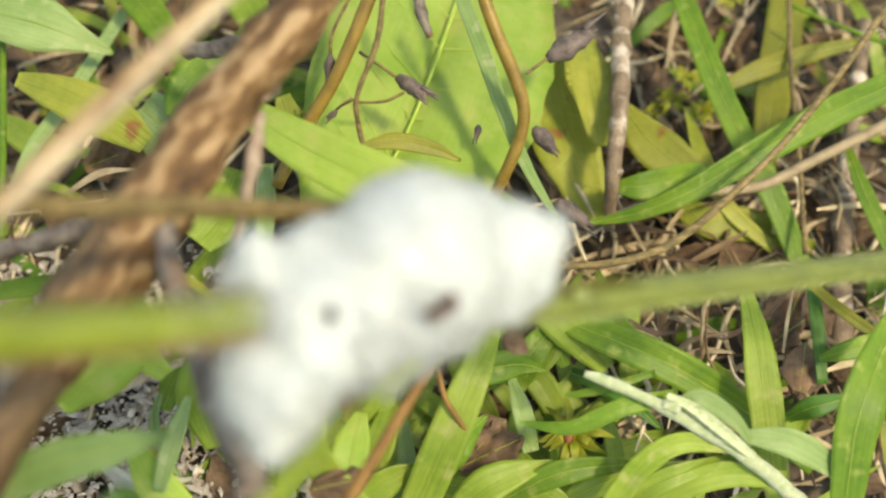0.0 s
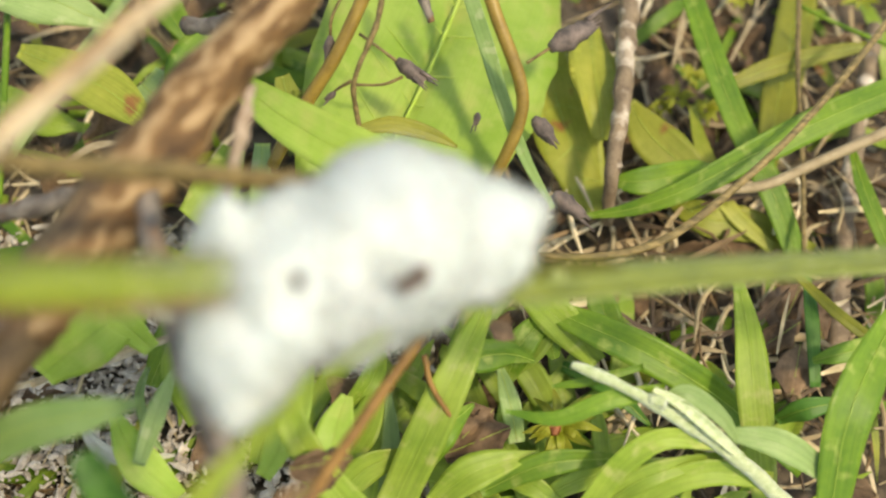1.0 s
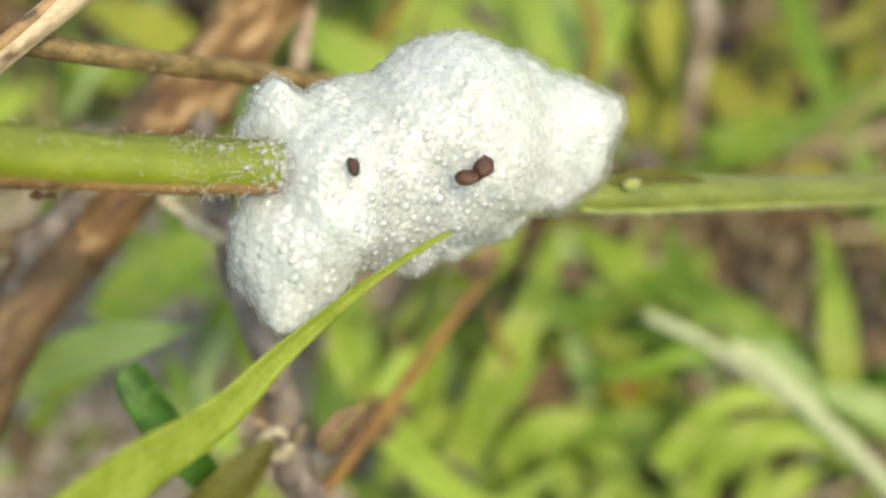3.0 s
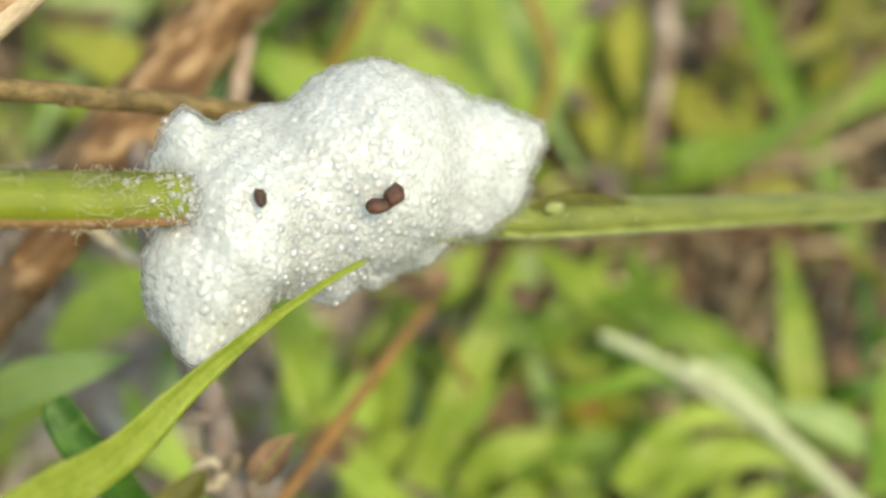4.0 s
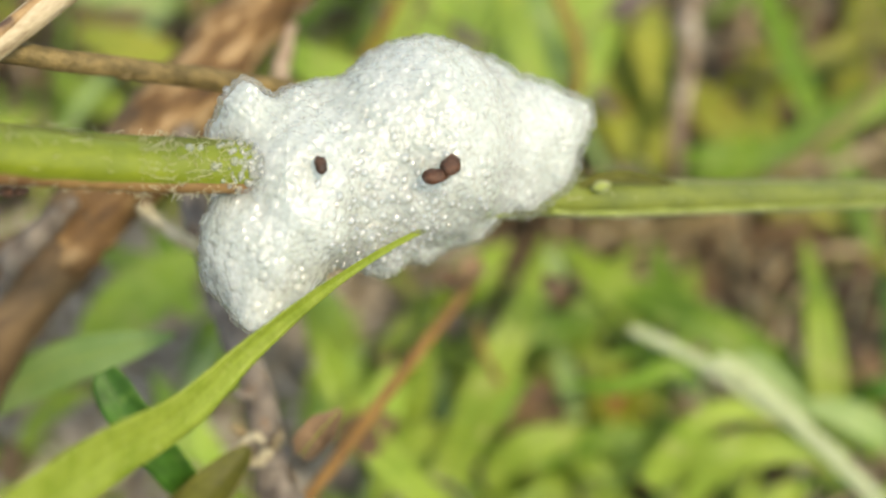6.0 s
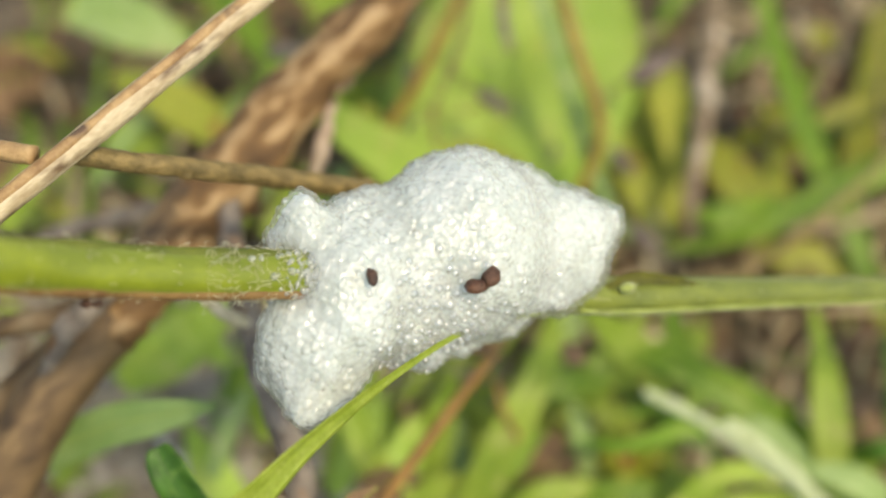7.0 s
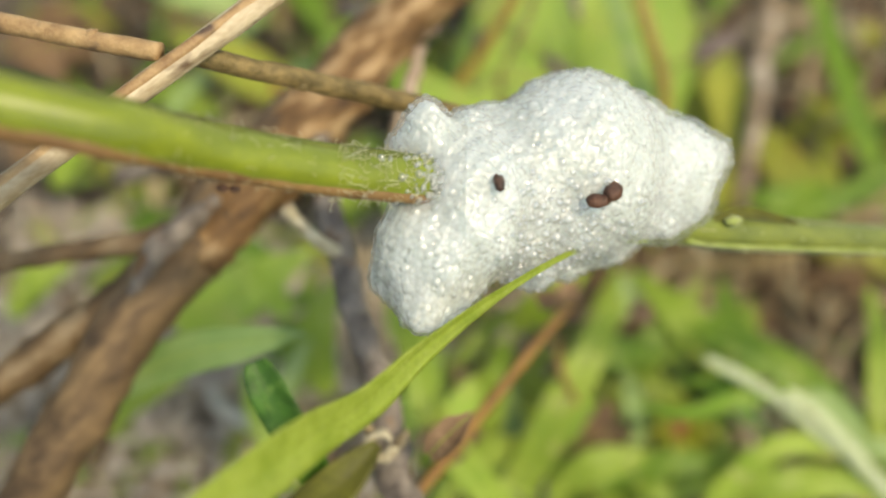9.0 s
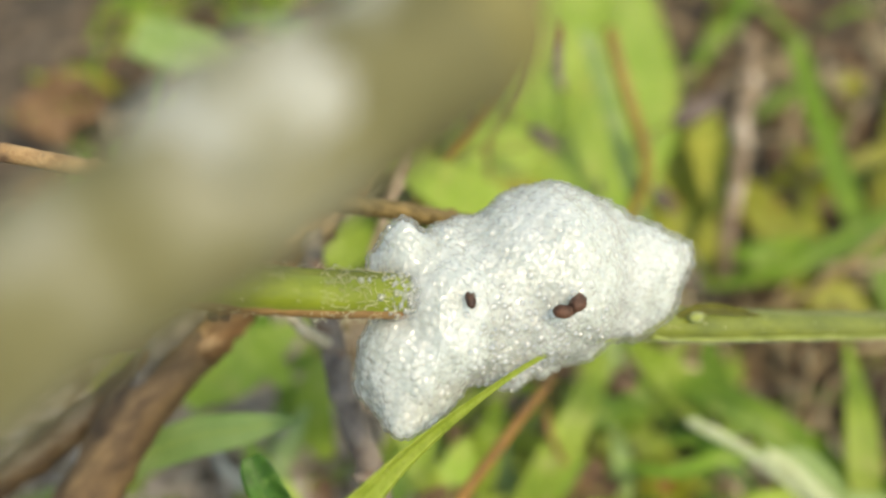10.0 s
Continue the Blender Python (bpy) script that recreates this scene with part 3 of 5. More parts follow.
def crumbs():
    for pieces, label in (
            ([((-7.3, -45.75, 87.6), (0.38, 0.68, 0.42), (0, 0, 14))], "small brown crumb stuck in white froth"),
            ([((-0.4, -44.7, 84.8), (0.85, 0.55, 0.46), (0, 0, 10)), ((0.6, -44.2, 85.2), (0.62, 0.82, 0.48), (0, 0, -18)), ((0.1, -44.6, 84.8), (0.5, 0.45, 0.4), (0, 0, 30))], "two-lobed brown crumb stuck in white froth")):
        ob = mesh_object("crumb", *joined([lump(c, r, a, 0.16, k + 3, 1.4) for k, (c, r, a) in enumerate(pieces)]), CRUMB)
        tagged(ob, label, "crumb", "crumbs in the foam")


crumbs()


def hairs(points, count, length, spread, seed, only=None):
    """Short bent hairs standing off a stalk given as (place, radius) rows."""
    rows = spline(points, 60)
    rng = np.random.default_rng(seed)
    pieces = []
    for _ in range(count):
        k = rng.integers(0, 59)
        here = Vector(rows[k][:3] + (rows[k + 1][:3] - rows[k][:3]) * rng.random()) / MM
        ahead = Vector(rows[k + 1][:3] - rows[k][:3]).normalized()
        out = Vector(rng.normal(size=3))
        out = (out - ahead * out.dot(ahead)).normalized()
        if out.dot(VIEW) < -0.4:
            continue
        root = here + out * rows[k][3] * 0.97
        l = length * rng.uniform(0.5, 1.3)
        bend = ahead * rng.normal() * spread + Vector(rng.normal(size=3)) * spread * 0.5
        mid, tip = root + out * l * 0.5 + bend * l * 0.2, root + out * l * 0.85 + bend * l * 0.7
        hook = tip + (bend.cross(out)) * l * 0.35 - out * l * 0.3
        pieces.append(tube([(root, 0.022), (mid, 0.02), (tip, 0.018), (hook, 0.01)], sides=3, count=7, rough=0))
    return joined(pieces)


def plant():
    top = base("plant_stem", "hairy green stem bent level, with one narrow leaf", "plant stem")
    part("stalk", tube(STALK, 20, 80, 0.025, 1), STEM, top)
    part("upper_stalk", tube(SHOOT, 20, 50, 0.035, 2), STEM_PALE, top, "paler downy upper stalk")
    low = [(Vector(c) + Vector((0, -0.66, -0.06)) * r, r * 0.46) for c, r in STALK[:-1]]
    part("ridge", tube(low, 12, 80, 0.06, 3), RIDGE, top, "brown ridge along the underside")
    # shade on the stalk's upper side, put in as a darker ridge
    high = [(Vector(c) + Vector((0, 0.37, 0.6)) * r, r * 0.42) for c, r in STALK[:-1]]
    part("ridge", tube(high, 10, 80, 0.05, 8), SHADE_SIDE, top, "shaded upper side of the stem, painted on an olive ridge")
    # the same painted shade on top of the upper stalk
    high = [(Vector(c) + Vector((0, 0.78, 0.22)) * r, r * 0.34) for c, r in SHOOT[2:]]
    part("ridge", tube(high, 10, 40, 0.05, 9), SHADE_SIDE, top, "shaded upper side of the upper stalk, painted on an olive ridge")
    part("stalk_hairs", hairs(STALK[5:], 420, 0.38, 1.2, 4), HAIR, top, "short pale hairs", "stuff")
    part("collar_hairs", hairs(STALK[7:9], 330, 0.36, 1.4, 5), HAIR, top, "dense pale hairs by the foam", "stuff")
    part("shoot_hairs", hairs(SHOOT[2:], 300, 0.35, 0.9, 6), HAIR, top, "fine pale down", "stuff")
    part("leaf_blade", blade([((5.0, -41.9, 76.3), 0.3, 0), ((-0.5, -45.2, 79.9), 0.35, -20), ((-6.1, -50.6, 82.6), 0.75, -40), ((-11.2, -55.8, 83.3), 1.7, -42), ((-14.6, -60.1, 83.9), 2.5, -35), ((-17.7, -64.2, 87.0), 3.0, -25), ((-20.5, -68.4, 89.7), 3.1, -20), ((-24.5, -74.6, 93.1), 3.1, -15)], curl=0.2, thick=0.3, seed=3, count=40), BLADE, top, "narrow smooth green leaf")
    low = [(Vector(c) + Vector((0, -0.8, 0.1)) * r, r * 0.3) for c, r in SHOOT[2:]]
    part("ridge", tube(low, 10, 40, 0.08, 7), STALK_PALE_RIDGE, top, "pale downy ridge along the upper stalk")
    part("leaf_sheath", blade([((9.6, -39.7, 76.3), 0.4), ((11.3, -38.6, 75.8), 0.8), ((13.5, -38.0, 75.0), 0.9), ((17.3, -37.3, 73.1), 0.2)], curl=0.4, seed=6, thick=0.25), LEAF_DUSKY, top, "dark olive sheath by the foam")
    part("node", lump((11.3, -39.5, 76.0), (0.7, 0.4, 0.45), (0, 0, 10), rough=0.35, seed=2), STALK_PALE_RIDGE, top, "small pale node")


plant()

tagged(mesh_object("insect", *joined([lump((-24.25, -50.40, 91.70), (0.45, 0.28, 0.28), rough=0.2), lump((-23.55, -50.35, 91.60), (0.36, 0.25, 0.25), rough=0.2, seed=2)]), CRUMB),
               "tiny black insect under a green stem", "insect")


# ---- stalks, twigs and branches ----
def stalk(name, points, mat, label, category="stalk", knots=0, **more):
    ob = tagged(mesh_object(name, *tube(points, **more), mat), label, category)
    rows = spline(points, 30)
    for k in range(knots):
        n = int(4 + (k + 0.5) * 22 / knots)
        side = VIEW.cross(Vector(rows[n + 1][:3] - rows[n][:3])).normalized() * (0.7 if k % 2 else -0.7) + VIEW * 0.4
        w = rows[n][3]
        part("knot", lump(Vector(rows[n][:3]) / MM + side * w * 0.8, (w * 0.8, w * 0.55, w * 0.55), (0, 0, 40 * k), 0.3, k + 1), mat, ob)
    return ob


def dry_straw():
    top = base("dry_straw", "pale dry ribbed straw crossing behind the green stem", "straw")
    line = [((12.6, 7.8, 94.3), 1.23), ((-1.0, -7.1, 92.3), 1.23), ((-15.1, -21.9, 90.4), 1.23), ((-29.0, -36.8, 88.4), 1.26), ((-42.8, -51.7, 86.5), 1.30), ((-65.0, -75.5, 83.4), 1.30), ((-130.0, -108.7, 12.2), 1.3), ((-155.0, -118.0, -19.7), 1.3)]
    for k, (dx, dy, dz, s, mat) in enumerate(((0, 0, 0, 0.75, STRAW), (0.35, 0.42, 0.1, 0.42, STRAW_PALE), (-0.3, -0.45, 0.1, 0.42, STRAW_PALE), (0.05, 0.05, 0.55, 0.35, TWIG_PALE))):
        part("rib" if k else "core", tube([(Vector(c) + Vector((dx, dy, dz)) * r, r * s) for c, r in line], 10, 50, 0.1, k + 10), mat, top)


dry_straw()
stalk("broken_twig", [((-51.0, -33.2, 88.1), 0.75), ((-42.6, -34.8, 88.4), 0.72), ((-36.2, -36.2, 88.7), 0.7), ((-30.8, -37.1, 88.8), 0.72)], TWIG_PALE, "pale brown broken twig with flaking skin", "twig", rough=0.07, count=40, lumps=0.9, knots=2)
stalk("olive_twig", [((-29.0, -35.8, 87.2), 0.75), ((-23.6, -34.4, 84.2), 0.8), ((-15.4, -32.0, 79.2), 0.82), ((-7.0, -29.6, 74.1), 0.8), ((3.0, -26.4, 67.8), 0.75)], TWIG, "dark olive-brown twig behind the straw", "twig", rough=0.1, count=40, knots=2)


def shrub():
    top = base("shrub_branch", "forked brown woody branch with peeling bark", "branch")
    part("limb", tube([((25.0, 57.5, 64.3), 2.8), ((3.5, 19.8, 65.6), 2.8), ((-9.6, -0.4, 65.5), 2.85), ((-19.2, -14.5, 64.3), 3.2), ((-29.4, -29.9, 61.2), 3.3), ((-33.0, -35.6, 59.7), 2.2)], 22, 70, 0.16, 21, lumps=1.3), BARK, top)
    part("lower_limb", tube([((-23.6, -19.9, 63.0), 3.0), ((-30.2, -29.4, 61.0), 3.3), ((-37.4, -40.9, 58.4), 2.9), ((-41.2, -47.1, 54.7), 2.8), ((-47.5, -55.6, 46.0), 2.8), ((-60.0, -69.2, 25.8), 2.8), ((-80.0, -82.0, -13.9), 2.8)], 22, 70, 0.10, 28, lumps=1.6), BARK_TAN, top, "brown lower limb with furrowed bark")
    part("side_branch", tube([((-29.4, -32.1, 62.2), 1.6), ((-37.0, -33.8, 60.1), 1.25), ((-44.8, -35.7, 60.1), 1.0), ((-56.8, -38.6, 59.6), 0.95)], 14, 40, 0.15, 22), BARK_DARK, top)
    part("side_branch", tube([((-31.3, -33.3, 61.5), 2.0), ((-36.7, -36.8, 58.9), 2.0), ((-43.5, -41.3, 55.8), 1.9), ((-50.7, -46.4, 52.8), 1.7), ((-61.1, -52.2, 47.1), 1.7)], 16, 50, 0.15, 23), BARK_DARK, top)
    part("flaking_bark", tube([((-30.6, -31.9, 64.6), 0.6), ((-33.4, -34.8, 64.2), 1.15), ((-35.6, -37.6, 62.9), 1.0), ((-37.4, -40.4, 61.0), 0.4)], 12, 24, 0.25, 25), GREY_BARK, top, "grey flaking bark at the fork")
    part("stub", tube([((-13.9, -11.7, 63.6), 0.45), ((-14.6, -16.1, 63.4), 0.75), ((-15.6, -18.7, 60.7), 0.6), ((-17.3, -21.3, 55.7), 0.4)], 10, 24, 0.3, 24, lumps=0.6), PALE_BARK, top, "pale grey dead stub")
    part("knot_hole", lump((-13.3, -8.8, 63.4), (1.3, 1.0, 0.5), (30, 0, 40), 0.3, 9), DRY_BUD, top, "dark knot hole")
    for k, (a, b) in enumerate((((-15.6, -10.5, 63.8), (-20.6, -18.5, 64.7)), ((-11.8, -5.4, 63.2), (-17.2, -14.7, 63.5)), ((-10.6, -2.1, 63.4), (-13.5, -10.2, 63.3)))):
        m = Vector(a).lerp(Vector(b), 0.5) + VIEW * 0.5
        part("bark_strip", blade([(a, 0.4), (m, 1.3), (b, 0.3)], curl=0.4, seed=k, crumple=0.5, thick=0.3), PALE_BARK if k else BARK_DARK, top, "peeling bark strip")


shrub()


def grey_twig():
    top = base("grey_twig", "grey-brown knotty twig with broken side shoots", "twig")
    part("shaft", tube([((-22.9, -23.6, 63.7), 1.1), ((-21.1, -31.3, 63.8), 1.2), ((-19.1, -37.4, 62.6), 1.25), ((-17.0, -42.9, 60.6), 1.2), ((-15.0, -47.4, 59.1), 1.2), ((-13.9, -52.7, 57.3), 1.4), ((-12.4, -57.5, 52.1), 1.5), ((-13.0, -61.5, 24.5), 1.5), ((-10.0, -69.7, -3.3), 1.5)], 14, 50, 0.2, 31, lumps=0.7), GREY_BARK, top)
    part("side_shoot", tube([((-24.2, -34.6, 67.7), 0.62), ((-23.0, -35.5, 66.6), 0.5), ((-21.5, -36.3, 65.5), 0.55), ((-19.7, -36.2, 63.3), 0.6)], 10, 20, 0.2, 32), SCAR, top, "pale broken shoot tip")
    part("node", lump((-14.4, -52.2, 58.4), (2.0, 1.8, 1.5), rough=0.3, seed=7), GREY_BARK, top, "swollen knotty node")
    ring = [(Vector((-14.9, -52.6, 60.3)) + Vector((math.cos(a) * 1.05, math.sin(a) * 0.8, 0.4 * math.sin(a))), 0.42) for a in np.linspace(0.6, 6.4, 9)]
    part("leaf_scar", tube(ring, 8, 30, 0.4, 37, lumps=0.4), SCAR, top, "pale ragged ring of a leaf scar")
    for k, (a, b) in enumerate((((-15.7, -51.2, 59.3), (-16.5, -51.1, 61.7)), ((-13.5, -51.9, 58.9), (-12.8, -51.1, 60.5)), ((-15.3, -48.1, 60.5), (-16.8, -48.0, 61.1)))):
        part("thorn_stub", tube([(a, 0.5), (Vector(a).lerp(Vector(b), 0.6), 0.38), (b, 0.12)], 8, 10, 0.25, 38 + k, lumps=0.5), STRAW_PALE if k < 2 else GREY_BARK, top, "short broken stub")


grey_twig()


def bud_shape(a, b, width, seed):
    """A dry calyx with pointed teeth, from its stalk a to its tip b."""
    a, b = Vector(a), Vector(b)
    pieces = [tube([(a, width * 0.22), (a.lerp(b, 0.25), width * 0.5), (a.lerp(b, 0.55), width * 0.46), (a.lerp(b, 0.8), width * 0.3)], 10, 12, 0.15, seed, lumps=0.4)]
    rng = np.random.default_rng(seed)
    for _ in range(5):
        off = Vector(rng.normal(size=3)) * width * 0.28
        pieces.append(tube([(a.lerp(b, 0.6) + off * 0.8, width * 0.16), (a.lerp(b, 0.85) + off, width * 0.1), (a.lerp(b, 1.05) + off * 1.2, 0.03)], 5, 6, 0.1, seed))
    return joined(pieces)


def flower_stalk():
    top = base("dead_flower_stalk", "dry grey-brown flower stalk with dark seed buds", "dead flower")
    part("stem", tube([((-0.6, 18.3, 48.6), 0.34), ((-1.8, 12.6, 44.2), 0.36), ((-4.6, 8.1, 39.2), 0.32), ((-4.5, 5.7, 35.5), 0.34), ((-3.7, 3.2, 31.8), 0.3)], 8, 30, 0.15, 41, lumps=0.5), TWIG, top)
    for k, (stem, bud) in enumerate((
            ([((-4.0, 14.6, 39.5), 0.2), ((-1.7, 13.1, 38.7), 0.2), ((0.5, 12.0, 37.4), 0.22)], ((0.5, 12.1, 37.5), (4.8, 9.4, 35.4), 2.0)),
            ([((-4.6, 10.4, 34.8), 0.2), ((-1.2, 10.4, 34.8), 0.18), ((1.3, 10.9, 35.7), 0.2)], None),
            ([((-4.6, 20.1, 43.9), 0.2), ((-7.2, 16.0, 41.5), 0.2), ((-7.6, 14.3, 39.3), 0.2)], ((-7.6, 14.4, 39.4), (-8.0, 11.2, 37.6), 1.4)),
            ([((-5.1, 10.8, 35.0), 0.25), ((-6.9, 10.6, 33.7), 0.2), ((-8.0, 10.3, 32.4), 0.2)], ((-7.2, 10.2, 33.5), (-8.6, 9.8, 32.1), 0.9)),
            ([((17.4, 15.1, 32.9), 0.2), ((19.7, 16.4, 33.6), 0.2), ((21.6, 17.3, 34.1), 0.22)], ((20.4, 16.8, 33.8), (27.7, 20.7, 35.0), 2.9)))):
        side = part("bud_stalk", tube(stem, 6, 10, 0.1, 50 + k), TWIG, top)
        if bud:
            part("bud", bud_shape(*bud, 60 + k), DRY_BUD, side, "dark dry seed bud")
    for k, (a, b, w) in enumerate((((18.9, 12.0, 25.3), (21.9, 9.2, 22.6), 2.3), ((21.5, 3.7, 19.4), (26.6, 0.9, 16.6), 2.3), ((11.4, 12.0, 26.5), (10.8, 10.2, 25.4), 0.9))):
        tagged(mesh_object("seed_bud", *bud_shape(a, b, w, 70 + k), DRY_BUD), "dark dry seed bud among grass", "seed bud", "loose seed buds")


flower_stalk()
stalk("rust_stalk", [((-13.0, -54.0, 49.6), 0.6), ((-6.1, -43.0, 48.2), 0.58), ((-1.8, -36.1, 47.2), 0.56), ((2.5, -29.5, 46.4), 0.55)], RUST, "rust-brown thin stalk under dry bracts", rough=0.05)
bract = base("dry_bracts", "small papery red-brown bracts on a stalk", "dry bract")
for k, (a, b, w) in enumerate((((1.8, -27.8, 42.8), (-1.3, -27.1, 44.3), 2.4), ((1.8, -27.5, 42.9), (3.2, -25.1, 44.3), 2.6), ((9.6, -26.2, 41.3), (12.1, -27.8, 40.5), 2.2))):
    part("bract", blade([(a, w * 0.4), (Vector(a).lerp(Vector(b), 0.5), w), (b, 0.2)], curl=0.5, seed=k), DRY_LEAF, bract)
stalk("ochre_stalk", [((-1.0, 20.9, 47.8), 0.85), ((-3.5, 16.3, 44.0), 0.85), ((-7.2, 11.2, 38.7), 0.85), ((-11.8, 7.1, 32.9), 0.9), ((-15.3, 3.4, 27.3), 0.8)], OCHRE, "ochre-brown smooth leaf stalk", "leaf stalk", rough=0.03)
stalk("curved_stalk", [((10.5, 21.9, 46.1), 0.75), ((12.7, 15.2, 42.2), 0.85), ((15.7, 9.7, 36.7), 0.85), ((16.1, 6.9, 32.8), 0.8), ((14.2, 4.0, 27.6), 0.8), ((11.7, 2.3, 20.9), 0.75)], OCHRE, "ochre-brown curved leaf stalk", "leaf stalk", rough=0.03)
stalk("dry_stick", [((37.1, 46.5, 20.0), 1.5), ((36.2, 38.4, 19.0), 1.6), ((34.5, 30.3, 18.5), 1.5), ((33.0, 20.5, 18.0), 1.35), ((30.8, 10.3, 16.0), 1.1), ((30.7, 5.8, 8.0), 0.9)], DRY_STICK, "pale brown dry upright stick", "stick", rough=0.14, count=50, knots=4)
stalk("dry_stick", [((78.0, 41.7, 8.0), 1.2), ((70.9, 20.2, 6.0), 1.3), ((65.3, 0.7, 4.0), 1.5), ((60.5, -21.4, 2.0), 1.5)], DRY_STICK, "brown dry stick in the grass", "stick", rough=0.2, count=50, knots=3)
stalk("tan_stalk", [((17.8, -7.8, 23.0), 0.5), ((26.3, -8.6, 24.0), 0.5), ((34.5, -6.7, 25.0), 0.55), ((44.6, 0.6, 26.0), 0.52), ((55.1, 10.4, 26.0), 0.5), ((69.5, 26.7, 25.0), 0.5), ((79.4, 39.9, 23.0), 0.5)], TWIG, "olive-brown arching dry grass stalk", rough=0.05)
stalk("straw_stalk", [((29.5, 7.3, 8.0), 0.4), ((41.5, 10.3, 9.0), 0.6), ((53.1, 10.4, 10.0), 0.75), ((63.0, 14.2, 11.0), 0.8), ((77.2, 20.3, 12.0), 0.85)], STRAW_PALE, "pale straw lying over grass", rough=0.05)
stalk("thin_stalk", [((64.8, 46.6, 14.0), 0.4), ((61.6, 29.5, 13.0), 0.4), ((60.0, 14.3, 11.0), 0.38), ((58.4, -0.2, 8.0), 0.35)], TWIG, "thin dark brown stalk in the grass", rough=0.08)
stalk("thin_stalk", [((64.9, 42.5, 12.0), 0.3), ((70.4, 38.7, 12.0), 0.35), ((80.6, 32.5, 12.0), 0.35)], LEAF_MID, "thin green stalk in the grass", rough=0.05)
stalk("thin_stalk", [((3.0, -24.0, 28.8), 0.35), ((3.9, -26.8, 26.0), 0.35), ((6.5, -29.6, 22.1), 0.3)], RUST, "thin rust-red stalk by a dead leaf", rough=0.05)
stalk("green_stalk", [((-55.5, 45.0, 20.0), 0.5), ((-53.9, 23.9, 18.0), 0.5), ((-53.4, 6.0, 14.0), 0.5)], LEAF_MID, "thin green grass stalk", rough=0.04)
stalk("grey_twig_piece", [((-25.1, 15.5, 40.0), 1.0), ((-18.3, 12.0, 45.0), 1.1), ((-12.6, 9.6, 50.5), 1.0)], GREY_BARK, "grey dead twig beside the branch", "twig", rough=0.2)
stalk("grey_twig_piece", [((-46.5, -16.0, 45.0), 1.1), ((-38.9, -15.3, 47.7), 1.1), ((-32.0, -14.8, 50.2), 1.0), ((-27.8, -14.8, 51.4), 0.9)], GREY_BARK, "grey dead twig beside the branch", "twig", rough=0.2)
stalk("dead_tip", [((3.7, 23.5, 44.7), 0.7), ((3.9, 18.7, 41.9), 0.7), ((5.0, 16.5, 39.5), 0.5)], GREY_BARK, "grey withered twig tip", "twig", rough=0.3)


# ---- leaves and grass ----
def leaf(name, points, mat, label, category="leaf", group="", veins=0, **more):
    ob = tagged(mesh_object(name, *blade(points, **more), mat), label, category, group)
    if max(p[1] for p in points) > 2.5 and mat not in (LEAF_WAXY, LEAF_DUSKY):
        rib = [(Vector(p[0]) + VIEW * 0.11, max(0.035, 0.007 * p[1])) for p in points]
        part("midrib", tube(rib, 6, 22, 0.05, more.get("seed", 0)), RIB, ob, "paler midrib")
    rows = spline([p[:2] for p in points], 40)
    for k in range(veins):
        n = 4 + int(k * 32 / veins)
        here, ahead = Vector(rows[n][:3]) / MM, Vector(rows[n + 1][:3] - rows[n][:3]).normalized()
        up = (VIEW - ahead * VIEW.dot(ahead)).normalized()
        up = Matrix.Rotation(radians(more.get("turn", 0)), 3, ahead) @ up
        for sign in (-1, 1):
            side, w, c = ahead.cross(up) * sign, rows[n][3] / 2, more.get("curl", 0.12)
            path = [(here + side * w * u + ahead * w * 0.55 * u + up * (c * w * u * u + 0.02), 0.09 * (1.05 - u)) for u in (0, 0.3, 0.6, 0.9)]
            part("vein", tube(path, 5, 12, 0.02, k), RIB, ob)
    return ob


leaf("broad_leaf", [((-10.0, -3.2, 18.0), 6), ((-5.5, 1.0, 22.0), 18), ((1.0, 11.2, 24.0), 29), ((6.6, 25.1, 23.0), 33), ((12.0, 42.1, 20.0), 29), ((17.4, 64.2, 15.0), 12)], LEAF_BROAD, "broad light green leaf near the ground", turn=6, curl=0.1, count=40, seed=1, fold=0.12, veins=9)
leaf("broad_leaf", [((-18.2, 6.6, 40.0), 3), ((-12.2, 0.6, 41.0), 5.5), ((-4.6, -4.5, 41.0), 6.5), ((3.0, -7.4, 40.0), 5.5), ((12.1, -9.8, 38.0), 2)], LEAF_BROAD, "light green leaf lying across a broad leaf", seed=2)
leaf("yellow_leaf", [((21.4, 46.1, 8.0), 4), ((24.0, 33.8, 9.0), 8), ((26.0, 22.1, 9.0), 10), ((28.3, 13.9, 7.0), 7), ((30.0, 8.5, 5.0), 2)], LEAF_YELLOW, "yellowing green leaf with brown spots", seed=3, wave=0.12, veins=5, count=34)
leaf("yellow_leaf", [((30.5, 36.1, 15.0), 2), ((29.8, 28.8, 16.0), 7), ((30.3, 22.3, 15.0), 6.5), ((30.8, 17.4, 12.0), 2.5)], LEAF_YELLOW, "yellow leaf with a ragged edge", seed=4, wave=0.25)
leaf("yellow_leaf", [((36.1, 26.4, 9.0), 2), ((38.9, 20.0, 9.0), 6.5), ((43.5, 15.3, 8.0), 6), ((49.2, 11.2, 6.0), 1)], LEAF_YELLOW, "yellow-green leaf beside a dry stick", seed=5)
leaf("yellow_leaf", [((71.2, 58.9, 3.0), 6), ((65.9, 43.4, 4.0), 6.5), ((61.1, 29.8, 4.0), 6), ((57.8, 18.4, 2.0), 3)], LEAF_OLIVE, "olive yellow upright grass leaf", seed=6)
